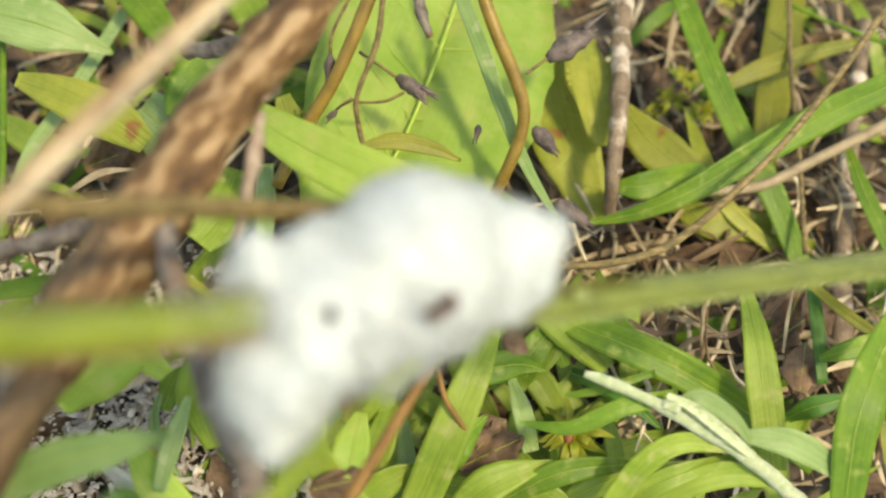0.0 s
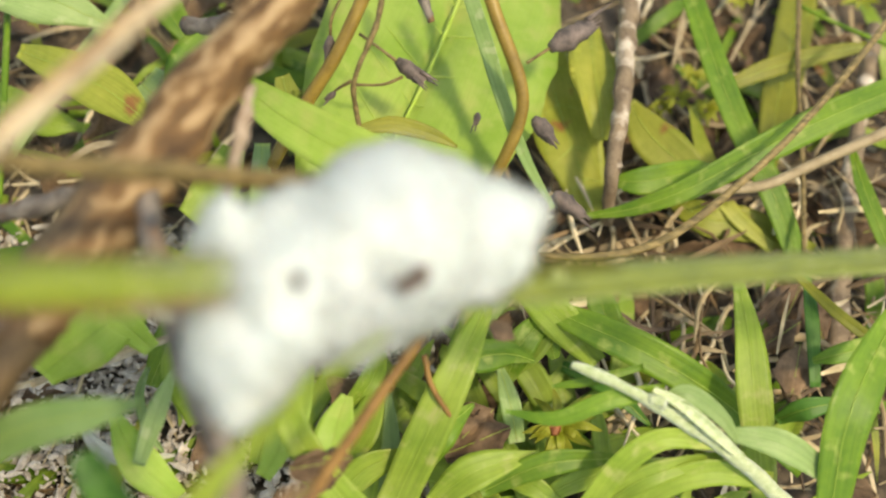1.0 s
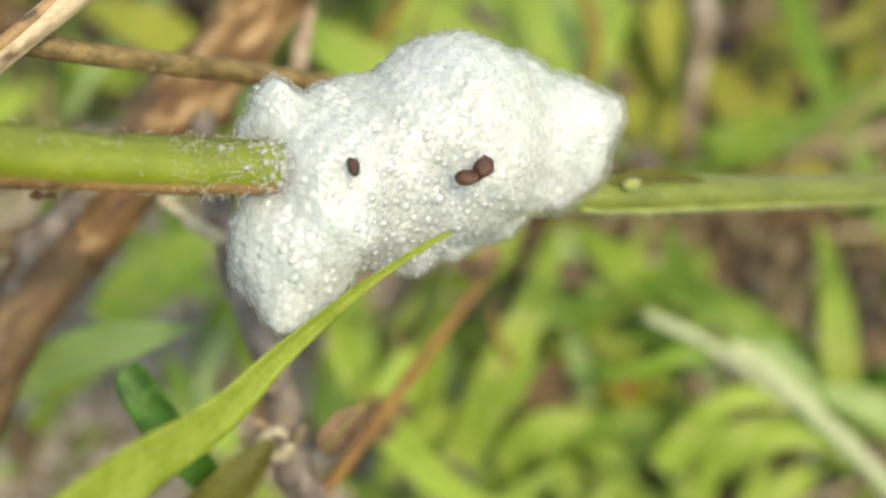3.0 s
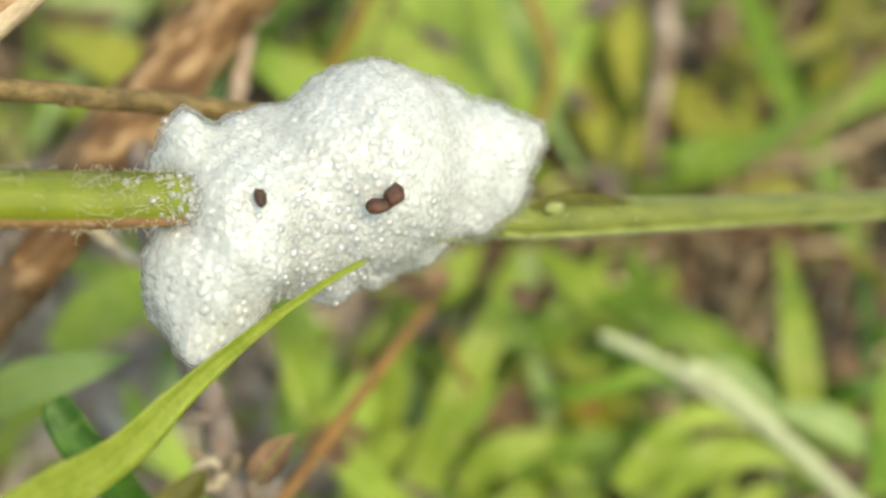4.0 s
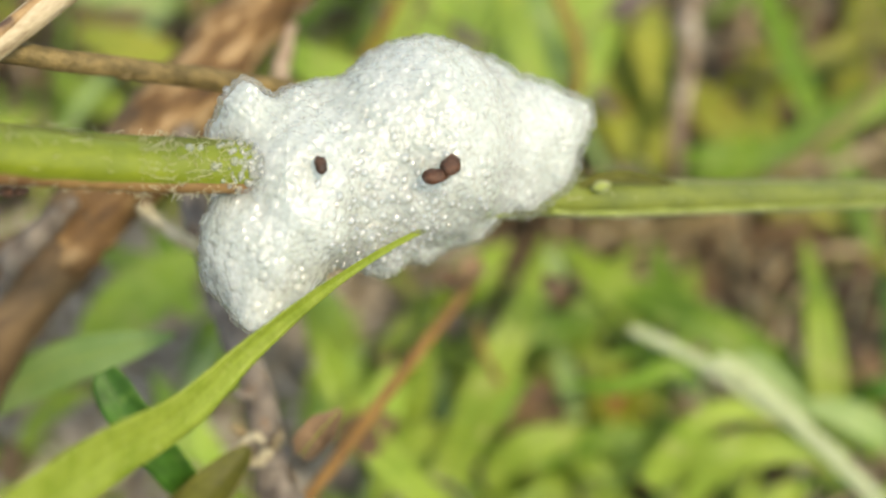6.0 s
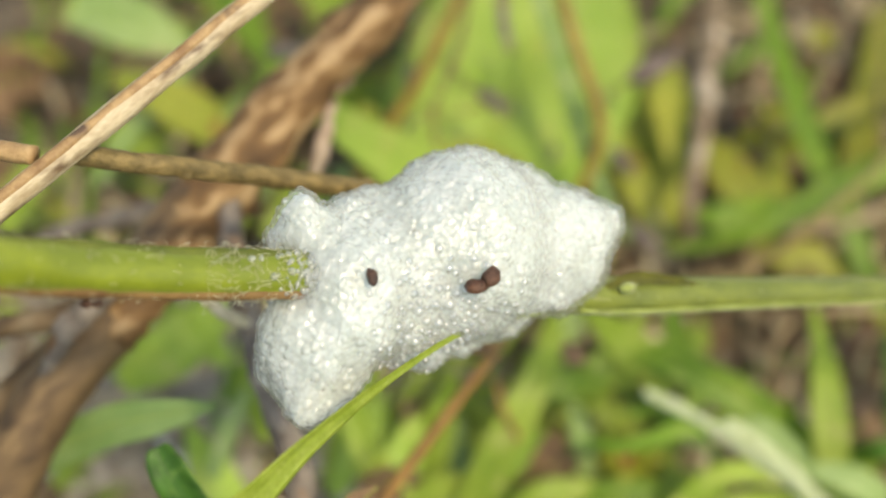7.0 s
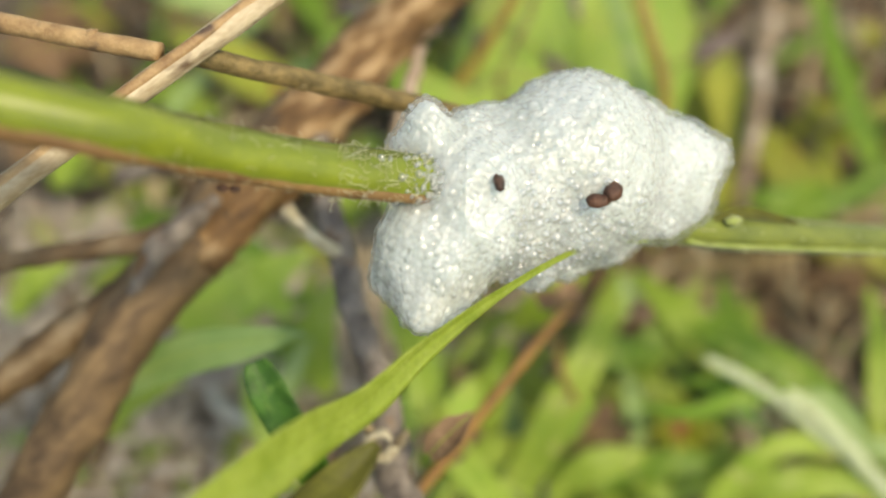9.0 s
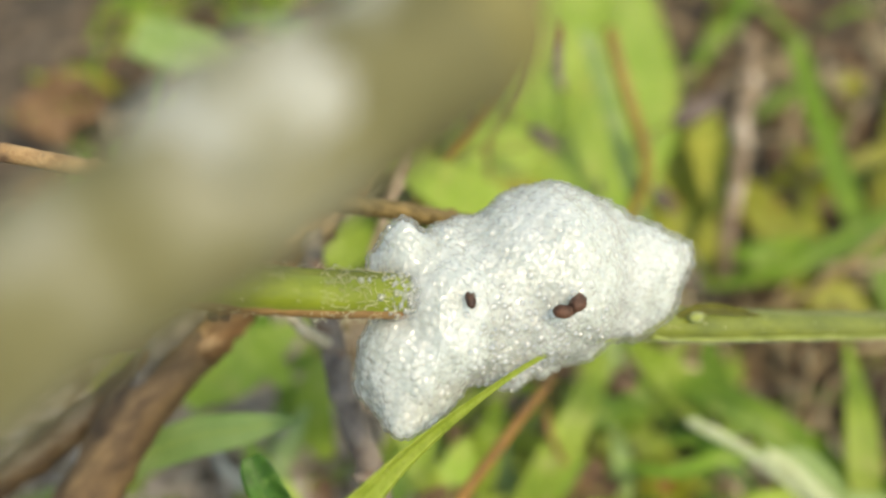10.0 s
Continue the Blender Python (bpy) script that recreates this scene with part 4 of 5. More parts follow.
leaf("yellow_leaf", [((46.0, 26.6, 8.0), 1), ((46.6, 18.2, 8.0), 2.4), ((49.6, 9.2, 6.0), 2.4), ((56.1, 3.8, 3.0), 2)], LEAF_YELLOW, "narrow yellow arching leaf", seed=7)
leaf("yellow_leaf", [((41.3, 13.0, 4.0), 2), ((46.2, 8.1, 5.0), 5), ((53.1, 7.3, 4.0), 5), ((62.5, 4.0, 2.0), 2)], LEAF_YELLOW, "yellowed leaf flat on the litter", seed=8)
leaf("yellow_leaf", [((-14.2, 15.6, 30.0), 2), ((-12.8, 11.0, 30.0), 4), ((-10.0, 14.1, 28.0), 2)], LEAF_YELLOW, "small yellow leaf beside the branch", seed=9)
leaf("yellow_leaf", [((-4.3, 4.2, 34.0), 1), ((-0.1, 4.8, 34.0), 2.2), ((4.7, 4.0, 33.0), 1.8), ((7.9, 2.8, 32.0), 0.4)], LEAF_OLIVE, "narrow curled yellow-green leaf", seed=10)
leaf("yellow_leaf", [((-51.2, 26.6, 22.0), 2), ((-45.0, 22.3, 24.0), 5), ((-37.8, 17.4, 25.0), 6.5), ((-32.6, 13.2, 24.0), 3)], LEAF_YELLOW, "yellow-tipped green leaf behind straw", seed=11)
leaf("green_leaf", [((-58.8, 38.5, 24.0), 6), ((-49.1, 34.9, 24.0), 8), ((-43.2, 33.2, 22.0), 4), ((-38.8, 32.0, 20.0), 0.6)], LEAF_BLUE, "pale green pointed leaf behind straw", seed=12)
leaf("green_leaf", [((-27.9, 15.6, 26.0), 4), ((-26.4, 19.5, 27.0), 7), ((-22.5, 22.3, 28.0), 7), ((-16.6, 25.6, 27.0), 3)], LEAF_MID, "green leaf behind the brown branch", seed=13)
leaf("green_leaf", [((-40.1, 49.4, 18.0), 4), ((-34.5, 40.5, 19.0), 5), ((-31.3, 35.8, 18.0), 4), ((-29.0, 32.1, 16.0), 1)], LEAF_MID, "green leaf behind straw", seed=14)
leaf("green_leaf", [((-34.0, 20.8, 22.0), 6), ((-29.8, 15.1, 23.0), 8), ((-28.3, 9.4, 22.0), 5), ((-27.9, 7.1, 20.0), 1)], LEAF_BLUE, "pale green leaf behind straw", seed=15)
leaf("green_leaf", [((-24.9, 49.8, 18.0), 6), ((-19.8, 41.7, 18.0), 6), ((-17.3, 34.0, 18.0), 4)], LEAF_LIGHT, "light green leaf behind the branch", seed=16)
leaf("grass_blade", [((-50.9, 9.3, 20.0), 1), ((-48.6, 16.5, 20.0), 2), ((-45.8, 24.4, 18.0), 2.2), ((-39.4, 46.8, 12.0), 2)], LEAF_BLUE, "pale narrow grass blade", "grass", seed=17)
leaf("grass_blade", [((8.9, 33.2, 34.0), 1.9), ((11.8, 19.3, 34.0), 2.1), ((13.9, 10.7, 32.0), 1.9), ((17.0, 4.3, 27.0), 1.5), ((21.1, 1.0, 20.0), 0.7)], LEAF_BLUE, "grey-green narrow grass blade", "grass", seed=18)
leaf("grass_blade", [((26.7, 4.0, 13.0), 0.6), ((32.7, 3.8, 15.0), 2), ((40.3, 5.1, 18.0), 3.2), ((50.3, 9.7, 20.0), 4.2), ((60.8, 14.7, 21.0), 4.6), ((73.9, 20.4, 21.0), 4.2)], LEAF_MID, "long green grass blade", "grass", seed=19, turn=10)
leaf("grass_blade", [((30.5, 9.2, 14.0), 1), ((35.1, 8.3, 15.0), 4), ((42.2, 10.4, 14.0), 3.5), ((46.3, 12.5, 12.0), 1)], LEAF_MID, "short green grass leaf", "grass", seed=20)
leaf("grass_blade", [((45.5, 50.5, 16.0), 3), ((47.8, 33.0, 15.0), 3.8), ((51.2, 20.2, 12.0), 4), ((55.4, 10.0, 9.0), 4), ((59.5, -0.3, 3.0), 3)], LEAF_MID, "mid-green upright grass blade", "grass", seed=21)
leaf("grass_blade", [((50.3, 27.3, 11.0), 1.5), ((56.7, 30.0, 12.0), 3), ((64.4, 32.5, 12.0), 3), ((73.9, 34.6, 12.0), 1.4)], LEAF_OLIVE, "olive green grass blade", "grass", seed=22)
leaf("grass_blade", [((43.4, -9.7, 22.0), 0.8), ((43.6, -17.8, 22.0), 3.2), ((43.7, -24.7, 20.0), 4.5), ((44.4, -31.4, 16.0), 4), ((45.8, -37.5, 10.0), 3)], LEAF_LIGHT, "light green lance-shaped leaf", seed=23)
leaf("grass_blade", [((17.2, -11.3, 18.0), 1), ((22.5, -15.0, 19.0), 3.5), ((29.2, -18.6, 19.0), 4.6), ((36.3, -22.1, 17.0), 4.6), ((43.2, -25.5, 13.0), 3.4), ((52.1, -32.0, 8.0), 2)], LEAF_MID, "wide green grass blade", "grass", seed=24)
leaf("grass_blade", [((56.5, -5.0, 12.0), 1), ((56.0, -12.0, 12.0), 2), ((55.7, -20.7, 9.0), 1.5)], LEAF_DARK, "dark green narrow blade", "grass", seed=25)
leaf("grass_blade", [((54.1, -6.0, 14.0), 1), ((58.8, -12.3, 14.0), 1.6), ((65.4, -18.2, 13.0), 1.6)], LEAF_OLIVE, "olive green narrow blade", "grass", seed=26)
leaf("grass_blade", [((53.3, -20.0, 16.0), 0.8), ((56.8, -19.5, 17.0), 2.6), ((64.0, -17.9, 17.0), 2.6)], LEAF_MID, "green grass leaf among dry sticks", "grass", seed=27)
leaf("grass_blade", [((68.2, 16.6, 10.0), 1.2), ((68.7, 8.5, 10.0), 2.6), ((71.5, -2.8, 8.0), 2.4)], LEAF_MID, "green grass blade by a stick", "grass", seed=28)
leaf("grass_blade", [((11.0, -16.1, 26.0), 1.5), ((7.5, -23.4, 26.0), 4), ((3.7, -30.1, 22.0), 5), ((-0.7, -36.9, 14.0), 4.6)], LEAF_LIGHT, "light green wide grass blade", "grass", seed=29)
leaf("grass_blade", [((-15.8, -21.8, 34.0), 1.5), ((-13.2, -29.5, 33.0), 3), ((-10.2, -36.0, 30.0), 3.6), ((-4.3, -41.6, 25.0), 3.6), ((3.6, -44.9, 18.0), 3)], LEAF_LIGHT, "light green drooping grass blade", "grass", seed=30)
leaf("green_leaf", [((7.3, -21.5, 20.0), 2), ((11.0, -20.2, 20.0), 4), ((14.3, -19.6, 19.0), 3), ((17.4, -19.7, 17.0), 0.5)], LEAF_MID, "green jagged herb leaf", seed=31, wave=0.3)
leaf("green_leaf", [((13.2, -19.7, 15.0), 1), ((14.1, -24.4, 15.0), 2.6), ((15.0, -28.6, 12.0), 2)], LEAF_BLUE, "small blue-green leaf beside a herb", seed=32)
leaf("green_leaf", [((17.9, -13.2, 16.0), 2), ((19.4, -15.7, 16.0), 4), ((20.5, -18.1, 14.0), 1)], LEAF_MID, "small green herb leaf", seed=33)
leaf("green_leaf", [((-42.7, -43.3, 47.6), 2.6), ((-34.0, -42.2, 54.1), 3.9), ((-27.9, -42.3, 57.5), 3.2), ((-22.2, -42.2, 59.9), 0.5)], LEAF_SHADY, "blue-green pointed leaf over the litter", seed=34)
leaf("green_leaf", [((-29.1, -35.4, 26.0), 1.5), ((-27.5, -29.9, 27.0), 2.4), ((-25.8, -24.5, 27.0), 0.8)], LEAF_BLUE, "narrow blue-green leaf over dry litter", seed=35)
leaf("green_leaf", [((-24.6, -49.9, 68.7), 1.6), ((-24.1, -50.8, 68.2), 2.7), ((-23.1, -52.2, 66.8), 3.1), ((-21.4, -53.9, 63.5), 3.0), ((-19.7, -55.3, 59.2), 2.6), ((-17.9, -56.9, 54.8), 1.8)], LEAF_WAXY, "small dark green waxy leaf", seed=36, curl=0.35)
leaf("green_leaf", [((-26.3, -62.0, 62.3), 2), ((-24.4, -60.7, 65.4), 2.6), ((-22.5, -59.8, 64.7), 1.6), ((-21.0, -59.6, 62.5), 0.6)], LEAF_WAXY, "small dark green waxy leaf", seed=37, curl=0.4)
leaf("green_leaf", [((-21.9, -58.6, 57.3), 3.4), ((-18.4, -56.2, 59.8), 3.6), ((-16.3, -54.0, 60.5), 2.4), ((-15.2, -52.6, 60.8), 0.9)], LEAF_DUSKY, "small olive leaf on the grey twig", seed=38, curl=0.4)
leaf("green_leaf", [((-50.3, -9.1, 26.0), 2), ((-44.7, -8.9, 27.0), 2.4), ((-39.6, -7.5, 26.0), 0.8)], LEAF_MID, "small green leaf behind the branch", seed=39)
leaf("green_leaf", [((-25.6, -2.4, 24.0), 4), ((-22.7, 1.0, 25.0), 6), ((-20.6, 7.8, 25.0), 3)], LEAF_LIGHT, "light green leaf behind twigs", seed=40)
leaf("green_leaf", [((-17.3, -5.7, 26.0), 2), ((-16.8, 1.1, 27.0), 2.6), ((-16.7, 7.1, 27.0), 2)], LEAF_BLUE, "pale green narrow leaf behind the foam", seed=41)
leaf("green_leaf", [((-9.3, -36.8, 20.0), 3), ((-7.6, -30.8, 22.0), 4.5), ((-6.1, -25.9, 22.0), 1.5)], LEAF_BROAD, "green leaf under the foam", seed=42)
leaf("green_leaf", [((-1.6, -35.4, 14.0), 2), ((-0.9, -30.1, 15.0), 2.4), ((-1.1, -22.6, 15.0), 0.8)], LEAF_BLUE, "narrow pale leaf under the foam", seed=43)


leaf("dry_grass_blade", [((-48.6, -19.7, 12.0), 0.7), ((-38.3, -19.2, 17.0), 1.3), ((-26.7, -17.0, 21.0), 0.9)], STRAW, "tan dry grass blade over bare soil", "dry grass", seed=45, curl=0.5)


leaf("dead_leaf", [((-11.0, -53.9, 62.0), 1.0), ((-9.7, -53.2, 64.0), 2.6), ((-7.7, -51.6, 65.5), 0.3)], DRY_LEAF, "brown papery dead leaf beside a rust stalk", "dead leaf", "dead leaves", seed=46, curl=0.5, crumple=0.5, wave=0.3)


def woolly_plant():
    top = base("woolly_plant", "pale woolly stem with long soft green leaves", "plant")
    part("stem", tube([((19.6, -26.5, 30.8), 0.4), ((21.2, -27.0, 30.5), 0.6), ((25.1, -28.6, 29.6), 0.62), ((29.0, -30.3, 28.0), 0.7), ((36.9, -33.6, 23.3), 0.78), ((42.8, -36.6, 19.2), 0.95), ((50.9, -41.3, 11.9), 1.1)], 14, 44, 0.14, 81), WOOL, top)
    part("node", lump((29.3, -30.3, 28.9), (1.2, 0.8, 0.7), (0, 0, -30), 0.3, 3), WOOL, top)
    part("young_leaf", blade([((28.9, -29.3, 29.8), 0.7), ((31.9, -30.5, 28.5), 1.3), ((36.0, -33.0, 25.9), 1.4), ((40.3, -35.0, 21.8), 0.9)], curl=0.5, seed=82), WOOL, top, "pale felted young leaf along the stem")
    for k, (pts, mat) in enumerate((
            ([((30.8, -28.4, 27.4), 1.6), ((23.9, -29.7, 27.8), 2.2), ((18.0, -31.0, 25.9), 1.8), ((12.4, -29.4, 24.5), 0.4)], LEAF_MID),
            ([((36.9, -33.6, 23.3), 1.5), ((30.5, -33.3, 24.6), 2.6), ((25.9, -35.3, 22.3), 3), ((22.2, -38.7, 16.8), 2.8)], LEAF_LIGHT),
            ([((38.3, -32.5, 23.9), 1.5), ((44.0, -34.0, 24.1), 3.4), ((49.0, -36.3, 21.7), 2.6), ((53.1, -38.5, 18.1), 0.6)], LEAF_BLUE),
            ([((29.8, -30.2, 27.5), 1.4), ((32.9, -29.6, 29.0), 2.2), ((37.1, -31.7, 26.6), 1.8), ((39.6, -33.7, 23.2), 0.5)], LEAF_BLUE),
            ([((44.5, -36.5, 18.1), 2), ((36.6, -35.8, 19.7), 3.2), ((29.8, -37.4, 17.6), 3), ((26.1, -41.0, 12.0), 2)], LEAF_LIGHT),
            ([((28.5, -25.6, 27.8), 0.8), ((21.7, -27.0, 27.1), 1.2), ((17.9, -27.0, 25.9), 0.4)], LEAF_MID))):
        part("leaf", blade(pts, seed=90 + k, curl=0.2), mat, top)


woolly_plant()
leaf("green_leaf", [((61.5, -17.8, 26.0), 3), ((54.8, -27.0, 27.0), 5.5), ((51.8, -33.1, 25.0), 5.5), ((50.9, -40.4, 18.0), 4)], LEAF_MID, "bright green lance-shaped leaf", seed=44)
for k, (a, b, c, w, mat) in enumerate((
        ((10.0, -34.9, 12.0), (18.1, -33.2, 17.0), (28.9, -32.5, 16.0), 3.2, LEAF_MID), ((17.2, -35.5, 10.0), (24.1, -33.7, 14.0), (36.8, -31.6, 13.0), 3, LEAF_LIGHT),
        ((24.5, -37.9, 16.0), (29.6, -36.1, 20.0), (40.8, -33.0, 19.0), 3, LEAF_LIGHT), ((8.7, -29.0, 8.0), (15.8, -33.9, 12.0), (21.3, -37.2, 10.0), 3, LEAF_LIGHT),
        ((50.0, -24.8, 8.0), (52.6, -25.0, 12.0), (58.9, -23.8, 12.0), 3, LEAF_DARK), ((22.6, -15.5, 6.0), (27.5, -20.0, 10.0), (33.1, -25.2, 8.0), 3, LEAF_DARK),
        ((0.6, -29.9, 8.0), (6.7, -32.5, 12.0), (13.5, -30.8, 10.0), 2.6, LEAF_LIGHT))):
    leaf("green_leaf", [(a, w * 0.5), (b, w), (c, 0.5)], mat, "long soft green leaf near the ground", group="low leaves", seed=120 + k)

for k, (a, b, c, w, mat) in enumerate((
        ((-28.2, -22.2, 28.0), (-32.9, -19.4, 32.0), (-41.1, -14.3, 30.0), 4.6, LEAF_BROAD),
        ((-50.2, -32.7, 16.0), (-45.7, -29.6, 20.0), (-40.8, -27.4, 20.0), 3.4, LEAF_LIGHT), ((-37.4, -4.8, 18.0), (-33.5, -10.3, 20.0), (-31.4, -14.0, 18.0), 3.6, LEAF_MID),
        ((-17.5, -31.2, 14.0), (-14.8, -24.2, 18.0), (-11.0, -16.5, 18.0), 3.2, LEAF_LIGHT), ((-6.9, -25.3, 14.0), (-3.4, -22.2, 17.0), (-1.3, -15.4, 16.0), 3.4, LEAF_LIGHT),
        ((5.4, -25.0, 15.0), (8.9, -17.1, 19.0), (12.1, -7.1, 20.0), 3.8, LEAF_LIGHT), ((13.5, -19.6, 12.0), (18.3, -15.5, 16.0), (24.1, -5.4, 16.0), 4.4, LEAF_LIGHT),
        ((30.1, -16.5, 12.0), (27.3, -11.6, 15.0), (26.8, -4.1, 14.0), 4, LEAF_MID), ((2.6, -32.7, 14.0), (5.2, -29.5, 18.0), (9.4, -25.3, 17.0), 4, LEAF_MID),
        ((-8.0, -36.9, 14.0), (-4.0, -33.3, 17.0), (2.5, -31.1, 17.0), 4, LEAF_LIGHT), ((3.8, -36.9, 14.0), (9.0, -34.0, 17.0), (17.1, -31.4, 16.0), 4.4, LEAF_LIGHT),
        ((-65.6, 6.0, 12.0), (-62.6, 11.1, 16.0), (-57.5, 17.7, 16.0), 5, LEAF_LIGHT), ((-67.6, -14.2, 10.0), (-64.3, -11.2, 14.0), (-59.7, -8.2, 14.0), 4.4, LEAF_LIGHT),
        ((-57.6, 27.7, 12.0), (-49.1, 20.2, 15.0), (-43.4, 19.3, 14.0), 5, LEAF_LIGHT), ((-31.4, -19.8, 12.0), (-28.7, -15.2, 16.0), (-27.3, -7.4, 16.0), 4, LEAF_MID),
        ((-8.2, -31.1, 12.0), (-4.4, -28.1, 16.0), (-1.7, -20.1, 16.0), 4.4, LEAF_LIGHT),
        ((26.0, -18.7, 14.0), (20.1, -14.3, 19.0), (13.5, -8.0, 20.0), 5, LEAF_LIGHT), ((14.1, -20.4, 13.0), (16.0, -17.1, 17.0), (21.3, -11.6, 17.0), 4, LEAF_MID), ((10.1, -14.6, 14.0), (12.9, -10.5, 18.0), (16.6, -7.2, 18.0), 4.4, LEAF_BLUE),
        ((-41.0, -24.2, 26.0), (-34.2, -21.4, 31.0), (-25.8, -13.9, 30.0), 7, LEAF_BROAD), ((-23.4, -29.2, 22.0), (-25.0, -23.8, 27.0), (-23.2, -15.0, 27.0), 5, LEAF_LIGHT), ((-16.1, -34.4, 18.0), (-12.6, -29.5, 23.0), (-10.1, -22.4, 23.0), 4, LEAF_BROAD),
        ((-12.0, -23.8, 20.0), (-14.4, -21.1, 26.0), (-17.3, -15.0, 26.0), 5, LEAF_BROAD), ((-25.5, -37.3, 20.0), (-29.5, -34.3, 24.0), (-33.5, -27.3, 24.0), 4.6, LEAF_BROAD), ((-1.4, -16.5, 18.0), (2.7, -15.4, 24.0), (7.5, -10.6, 24.0), 5, LEAF_LIGHT),
        ((-32.1, 6.8, 14.0), (-30.4, 11.8, 18.0), (-26.9, 21.4, 18.0), 5, LEAF_LIGHT))):
    leaf("green_leaf", [(a, w * 0.5), (b, w), (c, 0.5)], mat, "light green grass leaf near the ground", group="low leaves", seed=150 + k, turn=(k % 5 - 2) * 9)


def rosette(name, centre, count, length, width, mat, label, heart=None, seed=0):
    top = base(name, label, "herb")
    rng = np.random.default_rng(seed)
    c = Vector(centre)
    for k in range(count):
        a = 2 * math.pi * k / count + rng.uniform(-0.2, 0.2)
        l = length * rng.uniform(0.6, 1.1)
        out = Vector((math.cos(a), math.sin(a), 0))
        part("leaf", blade([(c + out * 0.4, width * 0.4), (c + out * l * 0.5 + Vector((0, 0, l * rng.uniform(0.1, 0.4))), width), (c + out * l + Vector((0, 0, l * rng.uniform(-0.2, 0.4))), 0.15)], seed=seed + k, count=10), mat, top)
    if heart:
        for k in range(5):
            part("heart_leaf", lump(c + Vector((*rng.uniform(-1.2, 1.2, 2), 1.2)), (0.9, 0.6, 0.5), (0, 0, rng.uniform(0, 180)), 0.3, k), heart, top, "red-brown withered heart")


rosette("small_herb", (20.2, -27.1, 13.0), 22, 5.6, 1.15, MOSS, "yellow-green spiky herb with red-brown heart", RED_HEART, 201)
for k, (c, l) in enumerate((((44.9, 30.0, 5.0), 3.2), ((49.0, 27.6, 5.0), 3.0), ((48.3, 35.0, 4.0), 3.0), ((42.6, 29.9, 3.0), 2.2), ((58.1, 50.2, 5.0), 3.2), ((77.8, 49.5, 6.0), 4.0), ((73.5, 54.4, 5.0), 4))):
    rosette("small_herb", c, 9, l, 1.0, MOSS, "small yellow-green mossy herb", None, 210 + 20 * k)


# ---- litter ----
def litter():
    rng = np.random.default_rng(77)
    for k, (c, l, w, a) in enumerate((
            ((9.8, -29.0, 14.0), 9, 7, 20), ((53.6, -18.0, 9.0), 8, 5, 70), ((52.8, -12.4, 8.0), 7, 4.5, 30), ((59.0, -9.2, 6.0), 6, 4, 100), ((-38.2, 20.4, 12.0), 12, 7, 30), ((-49.2, 22.4, 10.0), 8, 6, 100),
            ((50.1, 49.2, 1.0), 14, 9, 20), ((57.5, 42.7, 1.0), 12, 8, 120), ((51.3, 26.3, 2.0), 9, 6, 80), ((64.4, -17.8, 5.0), 10, 8, 50), ((-4.7, -22.7, 12.0), 9, 7, 60),
            ((-2.2, -28.2, 8.0), 10, 6, 10), ((15.1, -13.7, 14.0), 6, 4, 60), ((71.5, 6.8, 3.0), 10, 7, 10), ((-55.4, 49.9, 4.0), 14, 9, 40), ((-31.0, 51.5, 6.0), 12, 8, 80),
            ((-73.5, 36.9, 8.0), 16, 10, 30), ((-71.6, 17.7, 8.0), 12, 8, 70), ((-52.7, -32.8, 12.0), 7, 4.5, 120), ((9.0, -27.6, 14.0), 8, 6, 40), ((55.2, -8.2, 6.0), 10, 6, 60),
            ((6.0, -29.0, 16.0), 6, 4, 50), ((-8.6, -37.2, 30.0), 7, 5, 10), ((-52.4, -38.6, 26.0), 7, 5, 60))):
        d = Vector((math.cos(radians(a)), math.sin(radians(a)), rng.uniform(-0.2, 0.2)))
        c = Vector(c)
        leaf("dead_leaf", [(c - d * l * 0.5, w * 0.3), (c - d * l * 0.15, w), (c + d * l * 0.2, w * 0.9), (c + d * l * 0.5, 0.3)], DRY_LEAF, "curled brown dead leaf on the litter", "dead leaf", "dead leaves", curl=rng.uniform(-0.5, 0.5), seed=300 + k, wave=0.4, crumple=0.55, turn=rng.uniform(-35, 35), count=26)
    for k, (a, b, w) in enumerate((((-44.5, -22.0, 18.0), (-28.0, -17.8, 22.0), 1.1), ((37.6, -7.3, 5.0), (45.2, -12.7, 6.0), 1.0), ((37.1, -14.3, 5.0), (45.7, -14.0, 6.0), 1.0), ((48.8, -15.9, 5.0), (55.9, -10.4, 7.0), 1.0),
                                   ((-56.8, 41.5, 6.0), (-44.0, 44.2, 6.0), 0.9), ((23.9, 18.1, 4.0), (31.7, 19.0, 5.0), 1.2), ((60.4, 15.5, 3.0), (67.6, 12.0, 3.0), 1.2), ((-40.7, 2.3, 30.0), (-32.2, 3.9, 32.0), 0.9),
                                   ((21.2, 49.3, 4.0), (34.0, 53.5, 4.0), 0.8), ((55.3, 38.9, 3.0), (63.2, 50.8, 4.0), 0.7), ((45.9, 38.2, 3.0), (49.9, 51.5, 4.0), 0.8), ((64.0, 8.2, 3.0), (75.4, 16.1, 4.0), 0.7))):
        m = Vector(a).lerp(Vector(b), 0.5) + Vector((0, 0.6, 0.8))
        leaf("dry_grass_blade", [(a, w * 0.6), (m, w), (b, 0.2)], STRAW_PALE, "bleached dry grass blade on the litter", "dry grass", "dry grass blades", seed=340 + k, thick=0.15)
    leaf("white_dry_leaf", [((-38.4, -25.9, 16.0), 0.8), ((-36.2, -29.3, 17.0), 1.7), ((-32.4, -31.3, 17.0), 1.7), ((-26.9, -30.6, 16.0), 0.4)], BLEACHED, "bleached white curled dry leaf", "dead leaf", seed=360, curl=0.6)
